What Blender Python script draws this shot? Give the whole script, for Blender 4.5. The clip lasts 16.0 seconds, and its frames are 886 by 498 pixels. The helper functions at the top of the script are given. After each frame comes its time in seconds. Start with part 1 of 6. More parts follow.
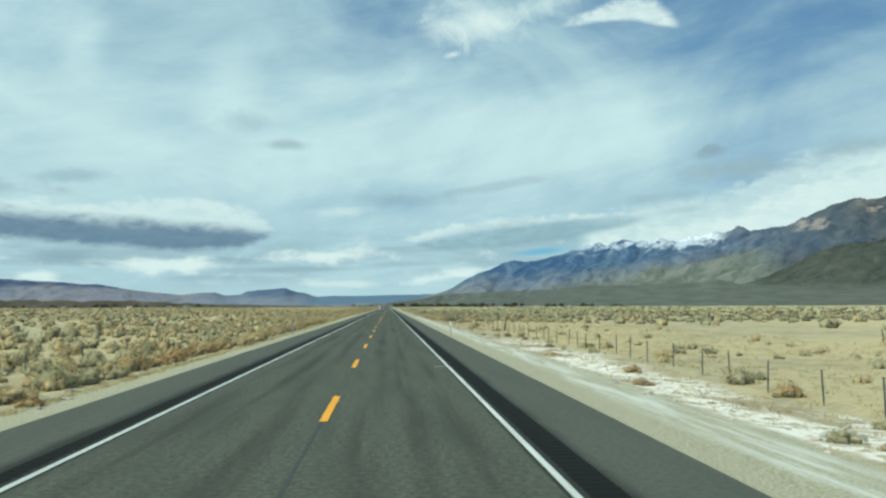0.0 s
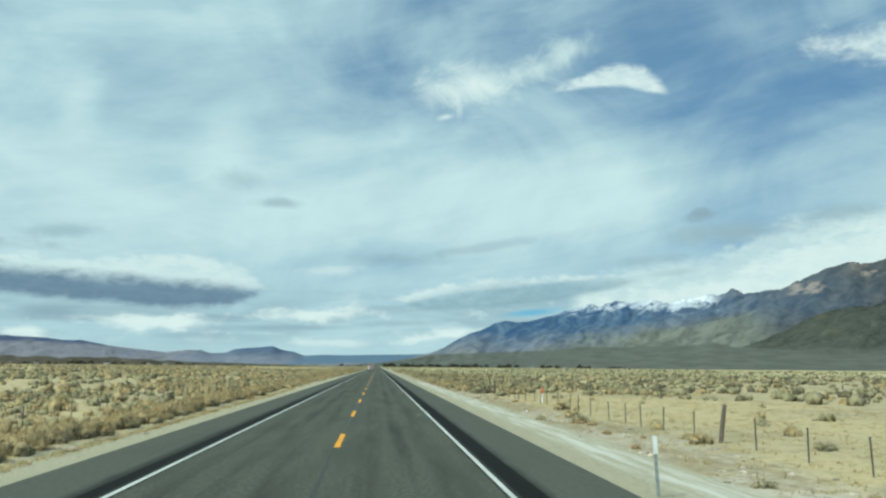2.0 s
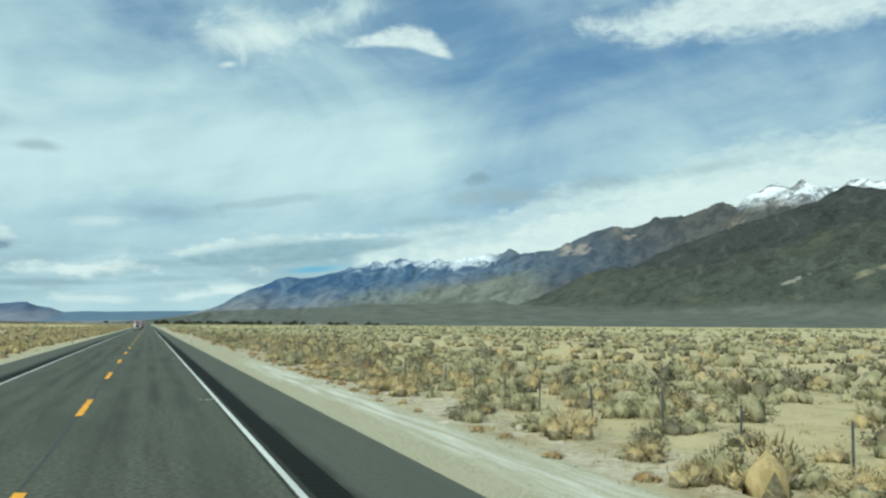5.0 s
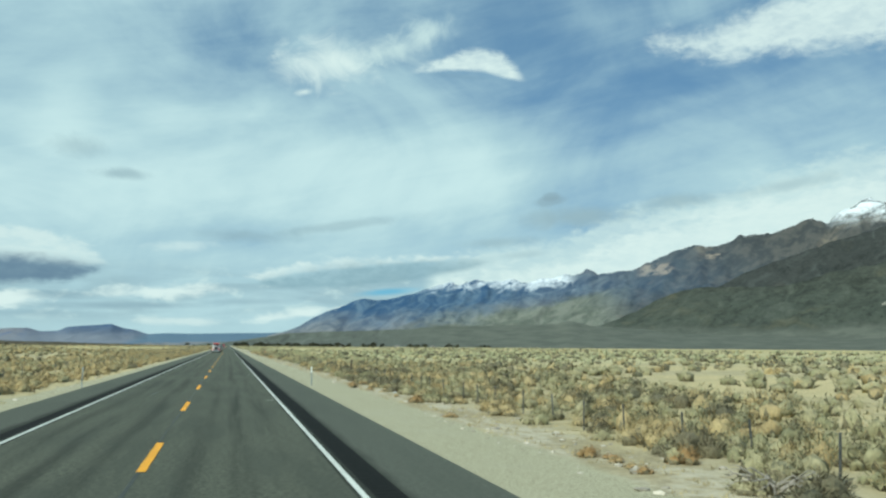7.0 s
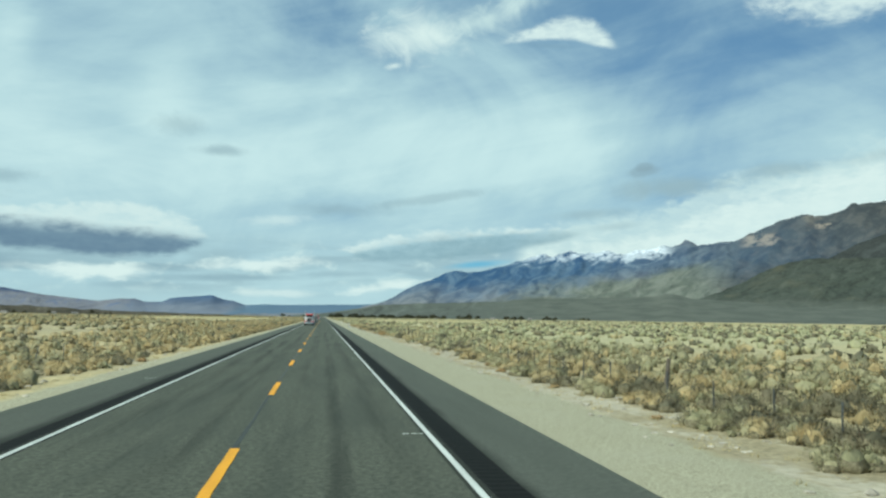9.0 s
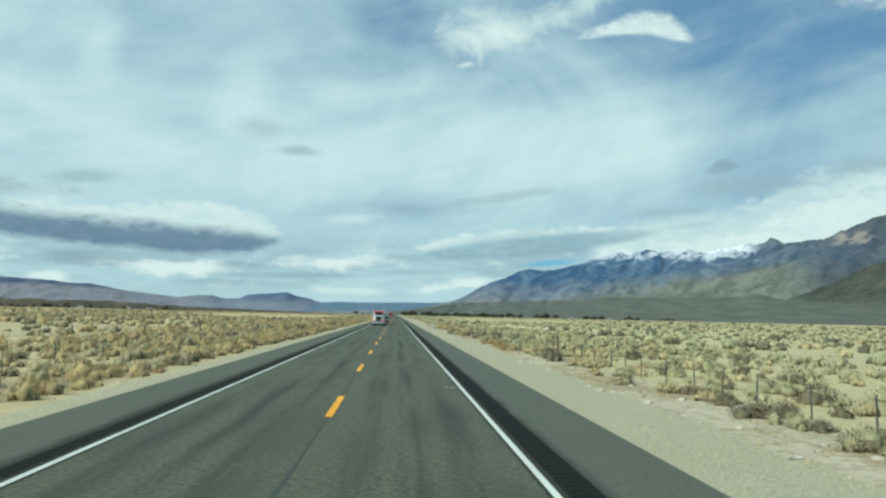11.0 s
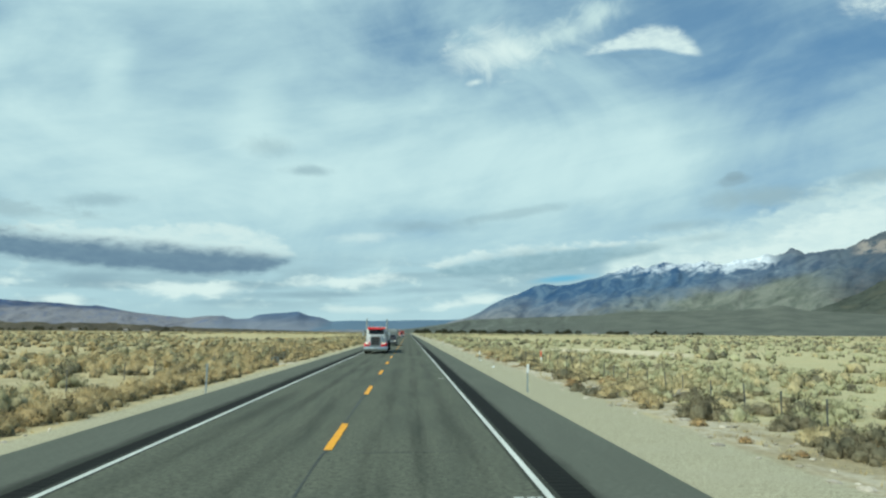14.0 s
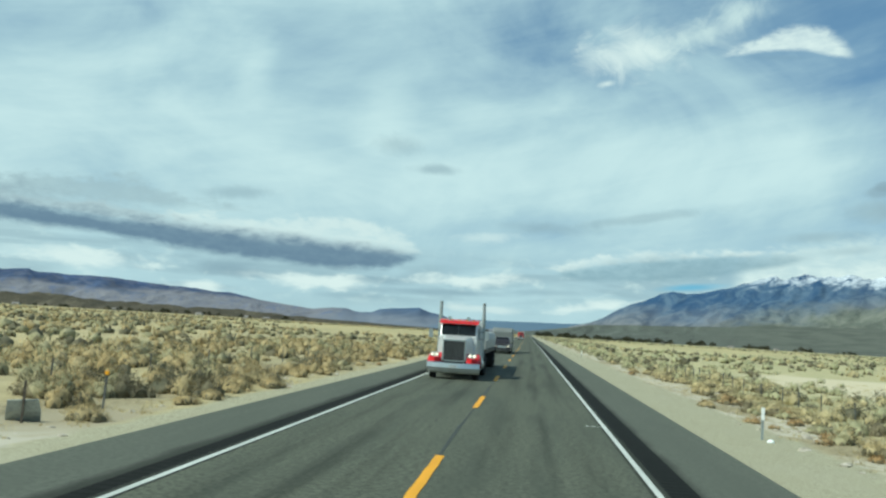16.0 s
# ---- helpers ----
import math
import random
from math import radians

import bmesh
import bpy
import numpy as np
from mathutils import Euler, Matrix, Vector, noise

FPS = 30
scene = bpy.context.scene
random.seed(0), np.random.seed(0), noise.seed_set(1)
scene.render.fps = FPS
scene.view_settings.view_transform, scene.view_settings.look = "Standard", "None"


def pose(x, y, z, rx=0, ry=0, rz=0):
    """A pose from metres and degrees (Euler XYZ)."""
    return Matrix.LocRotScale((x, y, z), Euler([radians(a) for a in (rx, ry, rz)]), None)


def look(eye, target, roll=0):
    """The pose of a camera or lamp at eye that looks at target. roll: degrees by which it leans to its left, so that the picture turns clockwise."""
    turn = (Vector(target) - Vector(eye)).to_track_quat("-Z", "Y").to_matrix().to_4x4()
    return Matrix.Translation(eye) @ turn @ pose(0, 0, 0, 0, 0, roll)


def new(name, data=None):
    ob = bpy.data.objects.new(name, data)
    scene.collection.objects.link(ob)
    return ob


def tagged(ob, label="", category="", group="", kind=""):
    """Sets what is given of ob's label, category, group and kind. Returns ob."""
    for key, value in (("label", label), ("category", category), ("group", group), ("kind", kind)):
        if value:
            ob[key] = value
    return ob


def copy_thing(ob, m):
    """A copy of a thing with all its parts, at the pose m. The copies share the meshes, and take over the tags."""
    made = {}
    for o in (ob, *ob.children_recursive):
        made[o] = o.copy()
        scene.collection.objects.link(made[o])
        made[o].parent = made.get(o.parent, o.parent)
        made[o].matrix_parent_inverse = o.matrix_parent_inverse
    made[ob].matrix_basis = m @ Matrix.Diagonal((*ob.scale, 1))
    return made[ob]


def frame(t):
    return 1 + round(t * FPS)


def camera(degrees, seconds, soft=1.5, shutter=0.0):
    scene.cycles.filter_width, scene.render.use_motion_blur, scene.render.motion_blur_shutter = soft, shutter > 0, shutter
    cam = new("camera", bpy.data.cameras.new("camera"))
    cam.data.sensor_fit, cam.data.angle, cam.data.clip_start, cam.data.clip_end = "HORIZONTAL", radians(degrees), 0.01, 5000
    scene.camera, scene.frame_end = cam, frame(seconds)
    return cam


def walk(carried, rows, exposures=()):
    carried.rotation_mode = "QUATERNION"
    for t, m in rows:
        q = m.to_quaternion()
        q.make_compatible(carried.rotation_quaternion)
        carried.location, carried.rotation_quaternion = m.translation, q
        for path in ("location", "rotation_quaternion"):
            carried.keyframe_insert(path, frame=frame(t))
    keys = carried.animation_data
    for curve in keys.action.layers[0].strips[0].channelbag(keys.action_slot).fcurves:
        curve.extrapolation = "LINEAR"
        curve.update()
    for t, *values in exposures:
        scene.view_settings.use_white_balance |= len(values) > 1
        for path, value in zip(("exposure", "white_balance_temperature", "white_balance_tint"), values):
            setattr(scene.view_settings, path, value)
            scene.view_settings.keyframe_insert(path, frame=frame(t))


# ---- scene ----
# The camera: a phone held in a vehicle that drives up a straight highway. Seconds, x, y, pitch, roll, yaw.
EYE_HEIGHT = 2.357
ROWS = [
    (0.0, 1.32, -2.28, 3.99, 0.18, -3.85),
    (0.5, 1.23, 10.48, 4.19, 0.45, -5.37),
    (1.0, 1.12, 23.36, 4.69, -0.09, -4.60),
    (1.5, 1.12, 36.34, 5.25, -0.71, -3.79),
    (2.0, 1.13, 49.07, 8.20, -0.48, -4.56),
    (2.5, 1.16, 61.70, 7.09, -0.03, -4.68),
    (3.0, 1.26, 74.26, 5.72, -0.11, -14.72),
    (3.2, 1.30, 79.25, 5.22, -0.18, -17.94),
    (5.3, 1.63, 131.61, 5.40, -0.33, -19.83),
    (5.5, 1.66, 136.59, 6.18, -0.33, -18.51),
    (6.0, 1.59, 149.25, 6.75, 0.18, -16.89),
    (6.5, 1.54, 162.01, 6.35, -0.28, -15.91),
    (7.0, 1.48, 174.62, 6.82, -0.40, -14.69),
    (7.5, 1.48, 187.20, 6.41, -1.00, -13.49),
    (8.0, 1.49, 199.72, 5.82, -0.96, -12.46),
    (8.5, 1.48, 212.19, 5.69, -0.27, -10.80),
    (9.0, 1.47, 224.81, 4.83, -0.77, -8.37),
    (9.5, 1.47, 237.43, 3.09, -1.13, -7.44),
    (10.0, 1.46, 250.04, 3.48, -1.26, -4.44),
    (10.2, 1.46, 255.06, 4.15, -1.30, -4.10),
    (12.3, 1.46, 307.74, 4.87, -1.55, -1.98),
    (12.5, 1.46, 312.76, 4.95, -1.69, -1.87),
    (13.0, 1.50, 325.44, 5.06, -0.79, -1.86),
    (13.5, 1.51, 338.04, 4.73, 0.01, -2.41),
    (14.0, 1.59, 350.71, 5.84, -0.40, -2.41),
    (14.5, 1.57, 363.33, 6.68, -0.77, -2.08),
    (15.0, 1.59, 375.81, 6.17, -1.08, -2.09),
    (15.5, 1.61, 388.20, 6.89, -2.38, 1.22),
    (16.0, 1.53, 400.72, 5.60, -3.50, 5.99),
]

cam = camera(57.04, 16.0, soft=2.4)
walk(cam, [(t, pose(x, y, EYE_HEIGHT, 90 + p, r, yw)) for t, x, y, p, r, yw in ROWS],
     exposures=[(0.0, 0.10, 6150, -6.5), (16.0, 0.10, 6150, -6.5)])


# ---------------------------------------------------------------- light
def math_node(nt, op, a, b=None, c=None):
    n = nt.nodes.new("ShaderNodeMath")
    n.operation = op
    for i, v in enumerate((a, b, c)):
        if v is None:
            continue
        if isinstance(v, (int, float)):
            n.inputs[i].default_value = v
        else:
            nt.links.new(v, n.inputs[i])
    return n.outputs[0]


def remap(nt, v, a, b, c=0.0, d=1.0, smooth=True):
    n = nt.nodes.new("ShaderNodeMapRange")
    n.interpolation_type = "SMOOTHSTEP" if smooth else "LINEAR"
    nt.links.new(v, n.inputs["Value"])
    for key, val in (("From Min", a), ("From Max", b), ("To Min", c), ("To Max", d)):
        n.inputs[key].default_value = val
    return n.outputs["Result"]


def mixed(nt, fac, a, b, blend="MIX"):
    n = nt.nodes.new("ShaderNodeMix")
    n.data_type, n.blend_type = "RGBA", blend
    for sock, v in ((n.inputs["Factor"], fac), (n.inputs[6], a), (n.inputs[7], b)):
        if isinstance(v, (int, float)):
            sock.default_value = v
        elif isinstance(v, (tuple, list)):
            sock.default_value = (*v[:3], 1.0)
        else:
            nt.links.new(v, sock)
    return n.outputs[2]


def noise_tex(nt, vec, scale, detail=4.0, rough=0.55, distort=0.0):
    n = nt.nodes.new("ShaderNodeTexNoise")
    n.inputs["Scale"].default_value, n.inputs["Detail"].default_value = scale, detail
    n.inputs["Roughness"].default_value, n.inputs["Distortion"].default_value = rough, distort
    if vec is not None:
        nt.links.new(vec, n.inputs["Vector"])
    return n.outputs["Fac"]


def vec3(nt, x, y, z=0.0):
    n = nt.nodes.new("ShaderNodeCombineXYZ")
    for i, v in enumerate((x, y, z)):
        if isinstance(v, (int, float)):
            n.inputs[i].default_value = v
        else:
            nt.links.new(v, n.inputs[i])
    return n.outputs[0]


SUN_DIR = Vector((-0.84, -0.62, 1.12)).normalized()
SUN_EL = math.asin(SUN_DIR.z)
SUN_AZ = math.atan2(SUN_DIR.x, SUN_DIR.y)
sun = new("sun", bpy.data.lights.new("sun", "SUN"))
sun.data.energy, sun.data.angle, sun.data.color = 3.9, radians(0.6), (1.0, 0.95, 0.86)
sun.matrix_world = look(SUN_DIR * 100, (0, 0, 0))

SKY_STRENGTH = 0.1


def build_sky():
    world = bpy.data.worlds.new("sky")
    scene.world = world
    world.use_nodes = True
    nt = world.node_tree
    nt.nodes.clear()
    out = nt.nodes.new("ShaderNodeOutputWorld")
    bg = nt.nodes.new("ShaderNodeBackground")
    bg.inputs["Strength"].default_value = SKY_STRENGTH
    nt.links.new(bg.outputs[0], out.inputs["Surface"])
    sky = nt.nodes.new("ShaderNodeTexSky")
    sky.sky_type, sky.sun_disc = "NISHITA", False
    sky.sun_elevation, sky.sun_rotation = SUN_EL, SUN_AZ
    sky.altitude, sky.air_density, sky.dust_density, sky.ozone_density = 1250, 1.0, 0.6, 1.5
    co = nt.nodes.new("ShaderNodeTexCoord").outputs["Generated"]
    sep = nt.nodes.new("ShaderNodeSeparateXYZ")
    nt.links.new(co, sep.inputs[0])
    x, y, z = sep.outputs
    m = lambda op, a, b=None, c=None: math_node(nt, op, a, b, c)
    az = m("MULTIPLY", m("ARCTAN2", x, y), 57.2958)
    el = m("MULTIPLY", m("ARCSINE", m("MINIMUM", m("MAXIMUM", z, -1.0), 1.0)), 57.2958)
    k = 1.0 / SKY_STRENGTH
    tone = lambda r, g, b: (r * k, g * k, b * k)

    # wispy displacement of the cloud outlines
    wisp = noise_tex(nt, vec3(nt, m("MULTIPLY", az, 0.17), m("MULTIPLY", el, 0.36)), 1.0, 6.0, 0.60, 0.5)
    puff = noise_tex(nt, vec3(nt, m("MULTIPLY", az, 0.42), m("MULTIPLY", el, 0.95), 3.7), 1.0, 6.0, 0.58, 0.3)
    lump = noise_tex(nt, vec3(nt, m("MULTIPLY", az, 0.95), m("MULTIPLY", el, 2.1), 5.1), 1.0, 5.0, 0.6, 0.4)
    torn = noise_tex(nt, vec3(nt, m("MULTIPLY", az, 0.33), m("MULTIPLY", el, 0.40), 6.2), 1.0, 7.0, 0.64, 1.0)

    def tilted(a0, e0, ra, re, tilt):
        """Distance from a cloud's centre, 1 at its rim."""
        c, s = math.cos(radians(tilt)), math.sin(radians(tilt))
        da, de = m("SUBTRACT", az, a0), m("SUBTRACT", el, e0)
        u = m("DIVIDE", m("ADD", m("MULTIPLY", da, c), m("MULTIPLY", de, s)), ra)
        v = m("DIVIDE", m("SUBTRACT", m("MULTIPLY", de, c), m("MULTIPLY", da, s)), re)
        return m("SQRT", m("ADD", m("MULTIPLY", u, u), m("MULTIPLY", v, v)))

    def ramp(pts):
        """A height in degrees over the bearing, from a few points."""
        lo, hi = pts[0][0], pts[-1][0]
        r = nt.nodes.new("ShaderNodeValToRGB")
        nt.links.new(remap(nt, az, lo, hi, 0.0, 1.0, False), r.inputs[0])
        e = r.color_ramp.elements
        while len(e) < len(pts):
            e.new(0.5)
        for i, (x0, h) in enumerate(pts):
            e[i].position = (x0 - lo) / (hi - lo)
            e[i].color = (h / 30, h / 30, h / 30, 1.0)
        n = nt.nodes.new("ShaderNodeSeparateColor")
        nt.links.new(r.outputs[0], n.inputs[0])
        return m("MULTIPLY", n.outputs[0], 30.0)

    color = mixed(nt, 0.6, sky.outputs[0], tone(0.125, 0.250, 0.430))
    # thin high veil: long soft streaks that rise to the right, thick and thin by turns
    sx = m("ADD", m("MULTIPLY", az, 0.045), m("MULTIPLY", el, 0.030))
    sy = m("ADD", m("MULTIPLY", el, 0.125), m("MULTIPLY", az, -0.022))
    veil = noise_tex(nt, vec3(nt, sx, sy, 1.3), 1.0, 8.0, 0.56, 0.4)
    soft = noise_tex(nt, vec3(nt, m("MULTIPLY", az, 0.070), m("MULTIPLY", el, 0.095), 8.1), 1.0, 6.0, 0.55, 0.7)
    fibre = noise_tex(nt, vec3(nt, m("ADD", m("MULTIPLY", az, 0.06), m("MULTIPLY", el, 0.05)), m("ADD", m("MULTIPLY", el, 0.55), m("MULTIPLY", az, -0.12)), 4.4), 1.0, 6.0, 0.6, 0.8)
    side = m("ADD", remap(nt, az, -12.0, 48.0, 0.12, -0.04), remap(nt, az, -18.0, -34.0, 0.0, 0.16))
    low = m("ADD", remap(nt, el, 5.0, 22.0, 0.08, -0.07), remap(nt, el, 24.0, 60.0, 0.0, -0.35))
    amount = m("ADD", m("ADD", m("MULTIPLY", m("SUBTRACT", veil, 0.5), 0.85), m("MULTIPLY", m("SUBTRACT", soft, 0.5), 0.95)), m("MULTIPLY", m("SUBTRACT", fibre, 0.5), 0.22))
    amount = m("ADD", m("ADD", m("ADD", amount, 0.53), side), low)
    for a0, e0, ra, re, tilt, w in ((6, 12.3, 21, 6.5, 5, 0.29), (-17, 13, 15, 9, 0, 0.05), (-1.5, 19.5, 10, 5.5, -12, -0.13), (29, 17.5, 15, 6.0, 12, -0.20), (22, 22, 10, 6, 0, -0.14),
                                    (0.5, 7.3, 11, 1.8, 3, -0.16), (-20.3, 16.6, 2.0, 4.0, -10, 0.16), (-11, 14.6, 3.0, 4.2, -20, 0.16), (25, 13.0, 17, 1.7, 13, 0.16), (30, 16.0, 14, 0.9, 13, 0.10), (19, 10.5, 10, 4, 5, 0.17)):
        amount = m("ADD", amount, m("MULTIPLY", remap(nt, tilted(a0, e0, ra, re, tilt), 1.0, 0.0), w))
    color = mixed(nt, m("MULTIPLY", remap(nt, amount, 0.14, 0.80), 0.95), color, tone(0.475, 0.612, 0.680))
    color = mixed(nt, m("MULTIPLY", remap(nt, amount, 0.64, 1.0), 0.75), color, tone(0.655, 0.775, 0.80))
    # horizon haze
    color = mixed(nt, m("MULTIPLY", remap(nt, el, 8.0, 0.5), 0.45), color, tone(0.47, 0.61, 0.68))

    def cloud(color, a0, e0, ra, re, tilt, col, dens, edge=0.35, warp=1.1, tex=None):
        d = m("ADD", tilted(a0, e0, ra, re, tilt), m("MULTIPLY", m("SUBTRACT", tex or wisp, 0.5), -2.0 * warp))
        return mixed(nt, m("MULTIPLY", remap(nt, d, 1.05, edge), dens), color, tone(*col))

    def bank(color, top, base, col, dens, soft_top, soft_base, ragged, tex, flat=0.3, mottle=0.25):
        """A long cloud between an upper and a lower outline, ragged on top and flatter below."""
        n = m("MULTIPLY", m("ADD", m("SUBTRACT", tex, 0.5), m("MULTIPLY", m("SUBTRACT", lump, 0.5), 0.6)), 3.6 * ragged)
        over = m("SUBTRACT", m("ADD", ramp(top), n), el)
        under = m("SUBTRACT", el, m("ADD", ramp(base), m("MULTIPLY", n, -flat)))
        mask = m("MULTIPLY", remap(nt, over, 0.0, soft_top), remap(nt, under, 0.0, soft_base))
        lo, hi = top[0][0], top[-1][0]
        mask = m("MULTIPLY", mask, m("MULTIPLY", remap(nt, az, lo, lo + 1.5), remap(nt, az, hi, hi - 1.5)))
        mask = m("MULTIPLY", mask, remap(nt, m("ADD", m("MULTIPLY", puff, 0.5), m("MULTIPLY", lump, 0.5)), 0.34, 0.62, 1.0 - mottle, 1.0))
        return mixed(nt, m("MULTIPLY", mask, dens), color, tone(*col))

    WHITE, PALE, GREY, SLATE = (0.745, 0.805, 0.805), (0.63, 0.73, 0.745), (0.36, 0.45, 0.50), (0.150, 0.222, 0.315)
    # broken low layer along the horizon
    low_amt = noise_tex(nt, vec3(nt, m("MULTIPLY", az, 0.085), m("MULTIPLY", el, 0.62), 2.2), 1.0, 6.0, 0.55, 0.5)
    band = m("MULTIPLY", remap(nt, el, 1.0, 2.2), remap(nt, el, 6.0, 4.0))
    color = mixed(nt, m("MULTIPLY", m("MULTIPLY", remap(nt, low_amt, 0.40, 0.60), band), 0.60), color, tone(0.30, 0.40, 0.47))
    color = mixed(nt, m("MULTIPLY", m("MULTIPLY", remap(nt, puff, 0.52, 0.68), band), 0.50), color, tone(*PALE))
    # bank above the high range, whitest along the crest
    color = bank(color, ((13, 6.0), (16.3, 6.8), (19, 7.4), (22, 7.9), (24.5, 8.9), (28, 10.0), (31.5, 10.6), (34, 11.2), (40.5, 12.6), (46, 13.2), (55, 13.4), (70, 13)),
                 ((13, -2), (70, -2)), (0.60, 0.70, 0.725), 0.88, 1.3, 0.5, 0.8, wisp)
    color = bank(color, ((13, 5.0), (16.3, 5.9), (19, 6.2), (22, 6.5), (24.5, 7.2), (28, 8.6), (31.5, 9.4), (34, 9.9), (40.5, 11.3), (46, 11.9), (55, 12), (70, 12)),
                 ((13, -2), (70, -2)), (0.735, 0.80, 0.80), 0.90, 1.6, 0.5, 0.7, puff, 0.3, 0.35)
    for a0, e0, ra, re, tilt, dens in ((24.4, 9.0, 5.8, 0.95, 3, 0.70), (31.2, 9.9, 3.6, 0.65, 4, 0.60), (18.5, 7.3, 3.6, 0.5, 4, 0.5), (38, 10.6, 4.0, 0.6, 8, 0.45), (20.2, 6.4, 2.2, 0.35, 4, 0.35)):
        color = cloud(color, a0, e0, ra, re, tilt, (0.33, 0.42, 0.475), dens, 0.0, 0.7, torn)
    # white heads and grey bases in the low layer
    for a0, e0, ra, re, tilt, dens in ((-15.2, 2.75, 4.6, 0.75, 0, 0.92), (-4.2, 3.55, 5.2, 0.62, 3, 0.9), (-22.8, 1.9, 2.2, 0.5, 0, 0.9), (4.6, 2.15, 3.8, 0.40, 8, 0.9), (-3, 1.55, 3.4, 0.35, 0, 0.6),
                                       (-31, 3.2, 6, 0.9, -3, 0.85), (-3.2, 6.5, 2.6, 0.55, 6, 0.45), (-20, 3.0, 2.0, 0.4, 0, 0.5)):
        color = cloud(color, a0, e0, ra, re, tilt, WHITE, dens, 0.1, 1.1, puff)
    for a0, e0, ra, re, tilt, dens in ((-5.6, 2.55, 6.0, 0.34, 1, 0.65), (-21.2, 3.2, 3.4, 0.75, 0, 0.85), (-10.5, 3.1, 2.6, 0.42, 0, 0.55), (1.5, 2.95, 5, 0.35, 2, 0.5), (-12.5, 1.9, 4, 0.3, 0, 0.4)):
        color = cloud(color, a0, e0, ra, re, tilt, (0.27, 0.37, 0.45), dens, 0.0, 0.9)
    # long cloud over the western hills: bright heads over a slate base
    color = bank(color, ((-40, 7.6), (-35, 8.3), (-31.5, 8.9), (-28, 8.7), (-26, 8.2), (-22, 8.3), (-18.5, 7.6)), ((-40, 6.2), (-18.5, 7.0)), GREY, 0.60, 0.9, 0.7, 0.8, wisp)
    color = bank(color, ((-40, 7.2), (-30, 7.1), (-26, 6.6), (-24, 6.9), (-22.2, 7.2), (-19.5, 7.0), (-16.5, 7.45), (-12.6, 7.5), (-9.3, 6.9), (-8.2, 6.1), (-7.2, 5.1)),
                 ((-40, 6.2), (-30, 5.9), (-24, 5.3), (-19, 4.9), (-9.5, 4.8), (-7.2, 5.1)), (0.70, 0.77, 0.775), 0.80, 0.6, 0.3, 0.5, puff, 0.3, 0.55)
    color = bank(color, ((-42, 8.4), (-36, 8.2), (-31, 7.6), (-26.5, 7.0), (-23, 6.2)), ((-42, 6.0), (-31, 5.8), (-23, 5.4)), (0.30, 0.385, 0.45), 0.8, 1.2, 0.5, 0.5, puff, 0.4, 0.4)
    color = bank(color, ((-40, 6.9), (-35, 6.9), (-30.3, 6.5), (-25, 6.5), (-19.3, 6.2), (-13.7, 6.0), (-10, 5.8), (-8.2, 5.5), (-6.8, 5.0)),
                 ((-40, 4.9), (-31.8, 4.75), (-24.9, 4.15), (-19.5, 3.70), (-13.7, 3.45), (-10, 3.7), (-8.2, 4.4), (-6.8, 5.0)), SLATE, 0.98, 1.0, 0.7, 0.26, puff, 0.8, 0.12)
    # lens cloud over the tip of the range: white rim, grey body, clear sky below
    color = bank(color, ((0.0, 4.5), (2.1, 5.15), (4.5, 6.0), (6.5, 6.35), (9.3, 6.35), (13.2, 6.55), (16.3, 6.6), (19, 6.4)),
                 ((0.0, 4.4), (2.1, 4.3), (5.3, 4.9), (8.5, 5.3), (12, 5.7), (19, 6.3)), WHITE, 0.78, 0.6, 0.3, 0.45, puff, 0.3, 0.6)
    color = bank(color, ((0.0, 4.5), (2.1, 4.95), (5.3, 5.65), (8.5, 6.05), (11.7, 6.25), (16.3, 6.35), (19, 6.2)),
                 ((0.0, 4.3), (3.7, 3.65), (7.3, 3.75), (11.3, 4.15), (13.2, 4.6), (16.3, 5.1), (19, 5.9)), (0.255, 0.375, 0.45), 0.80, 0.9, 0.5, 0.34, wisp, 0.3, 0.4)
    color = cloud(color, 10.6, 3.75, 2.8, 0.34, 5, (0.16, 0.43, 0.64), 0.85, 0.1, 0.5)
    # high bright tufts
    color = cloud(color, 9.0, 20.2, 7.0, 2.2, 14, PALE, 0.70, -0.2, 1.2, wisp)
    color = cloud(color, 6.4, 19.3, 4.4, 2.2, -4, WHITE, 0.95, -0.2, 1.2, torn)
    color = cloud(color, 10.6, 20.4, 3.0, 1.1, 24, PALE, 0.85, -0.2, 1.3, torn)
    color = cloud(color, 13.4, 21.6, 3.4, 1.2, 16, PALE, 0.80, -0.2, 1.2, torn)
    color = cloud(color, 4.6, 17.4, 0.8, 0.3, 10, WHITE, 0.8, 0.0, 0.8, torn)
    color = bank(color, ((11.6, 19.0), (13.5, 19.9), (15.5, 20.65), (17.3, 20.85), (18.8, 20.5), (20.0, 19.6), (20.9, 18.5)),
                 ((11.6, 18.8), (13.5, 18.95), (15.5, 19.1), (17.5, 18.95), (19.0, 18.5), (20.9, 18.1)), WHITE, 0.95, 0.8, 0.35, 0.38, wisp, 0.3, 0.3)
    color = cloud(color, 15.8, 18.75, 3.0, 0.24, -4, (0.22, 0.33, 0.45), 0.45, 0.0, 0.6)
    color = bank(color, ((28.2, 20.5), (29.6, 21.5), (33, 21.6), (36, 22.5), (40, 23.6), (52, 25)),
                 ((28.2, 20.1), (31, 19.1), (34.5, 18.2), (38, 18.5), (44, 18.2), (52, 18.2)), WHITE, 0.90, 2.0, 1.5, 0.6, torn, 0.8, 0.25)
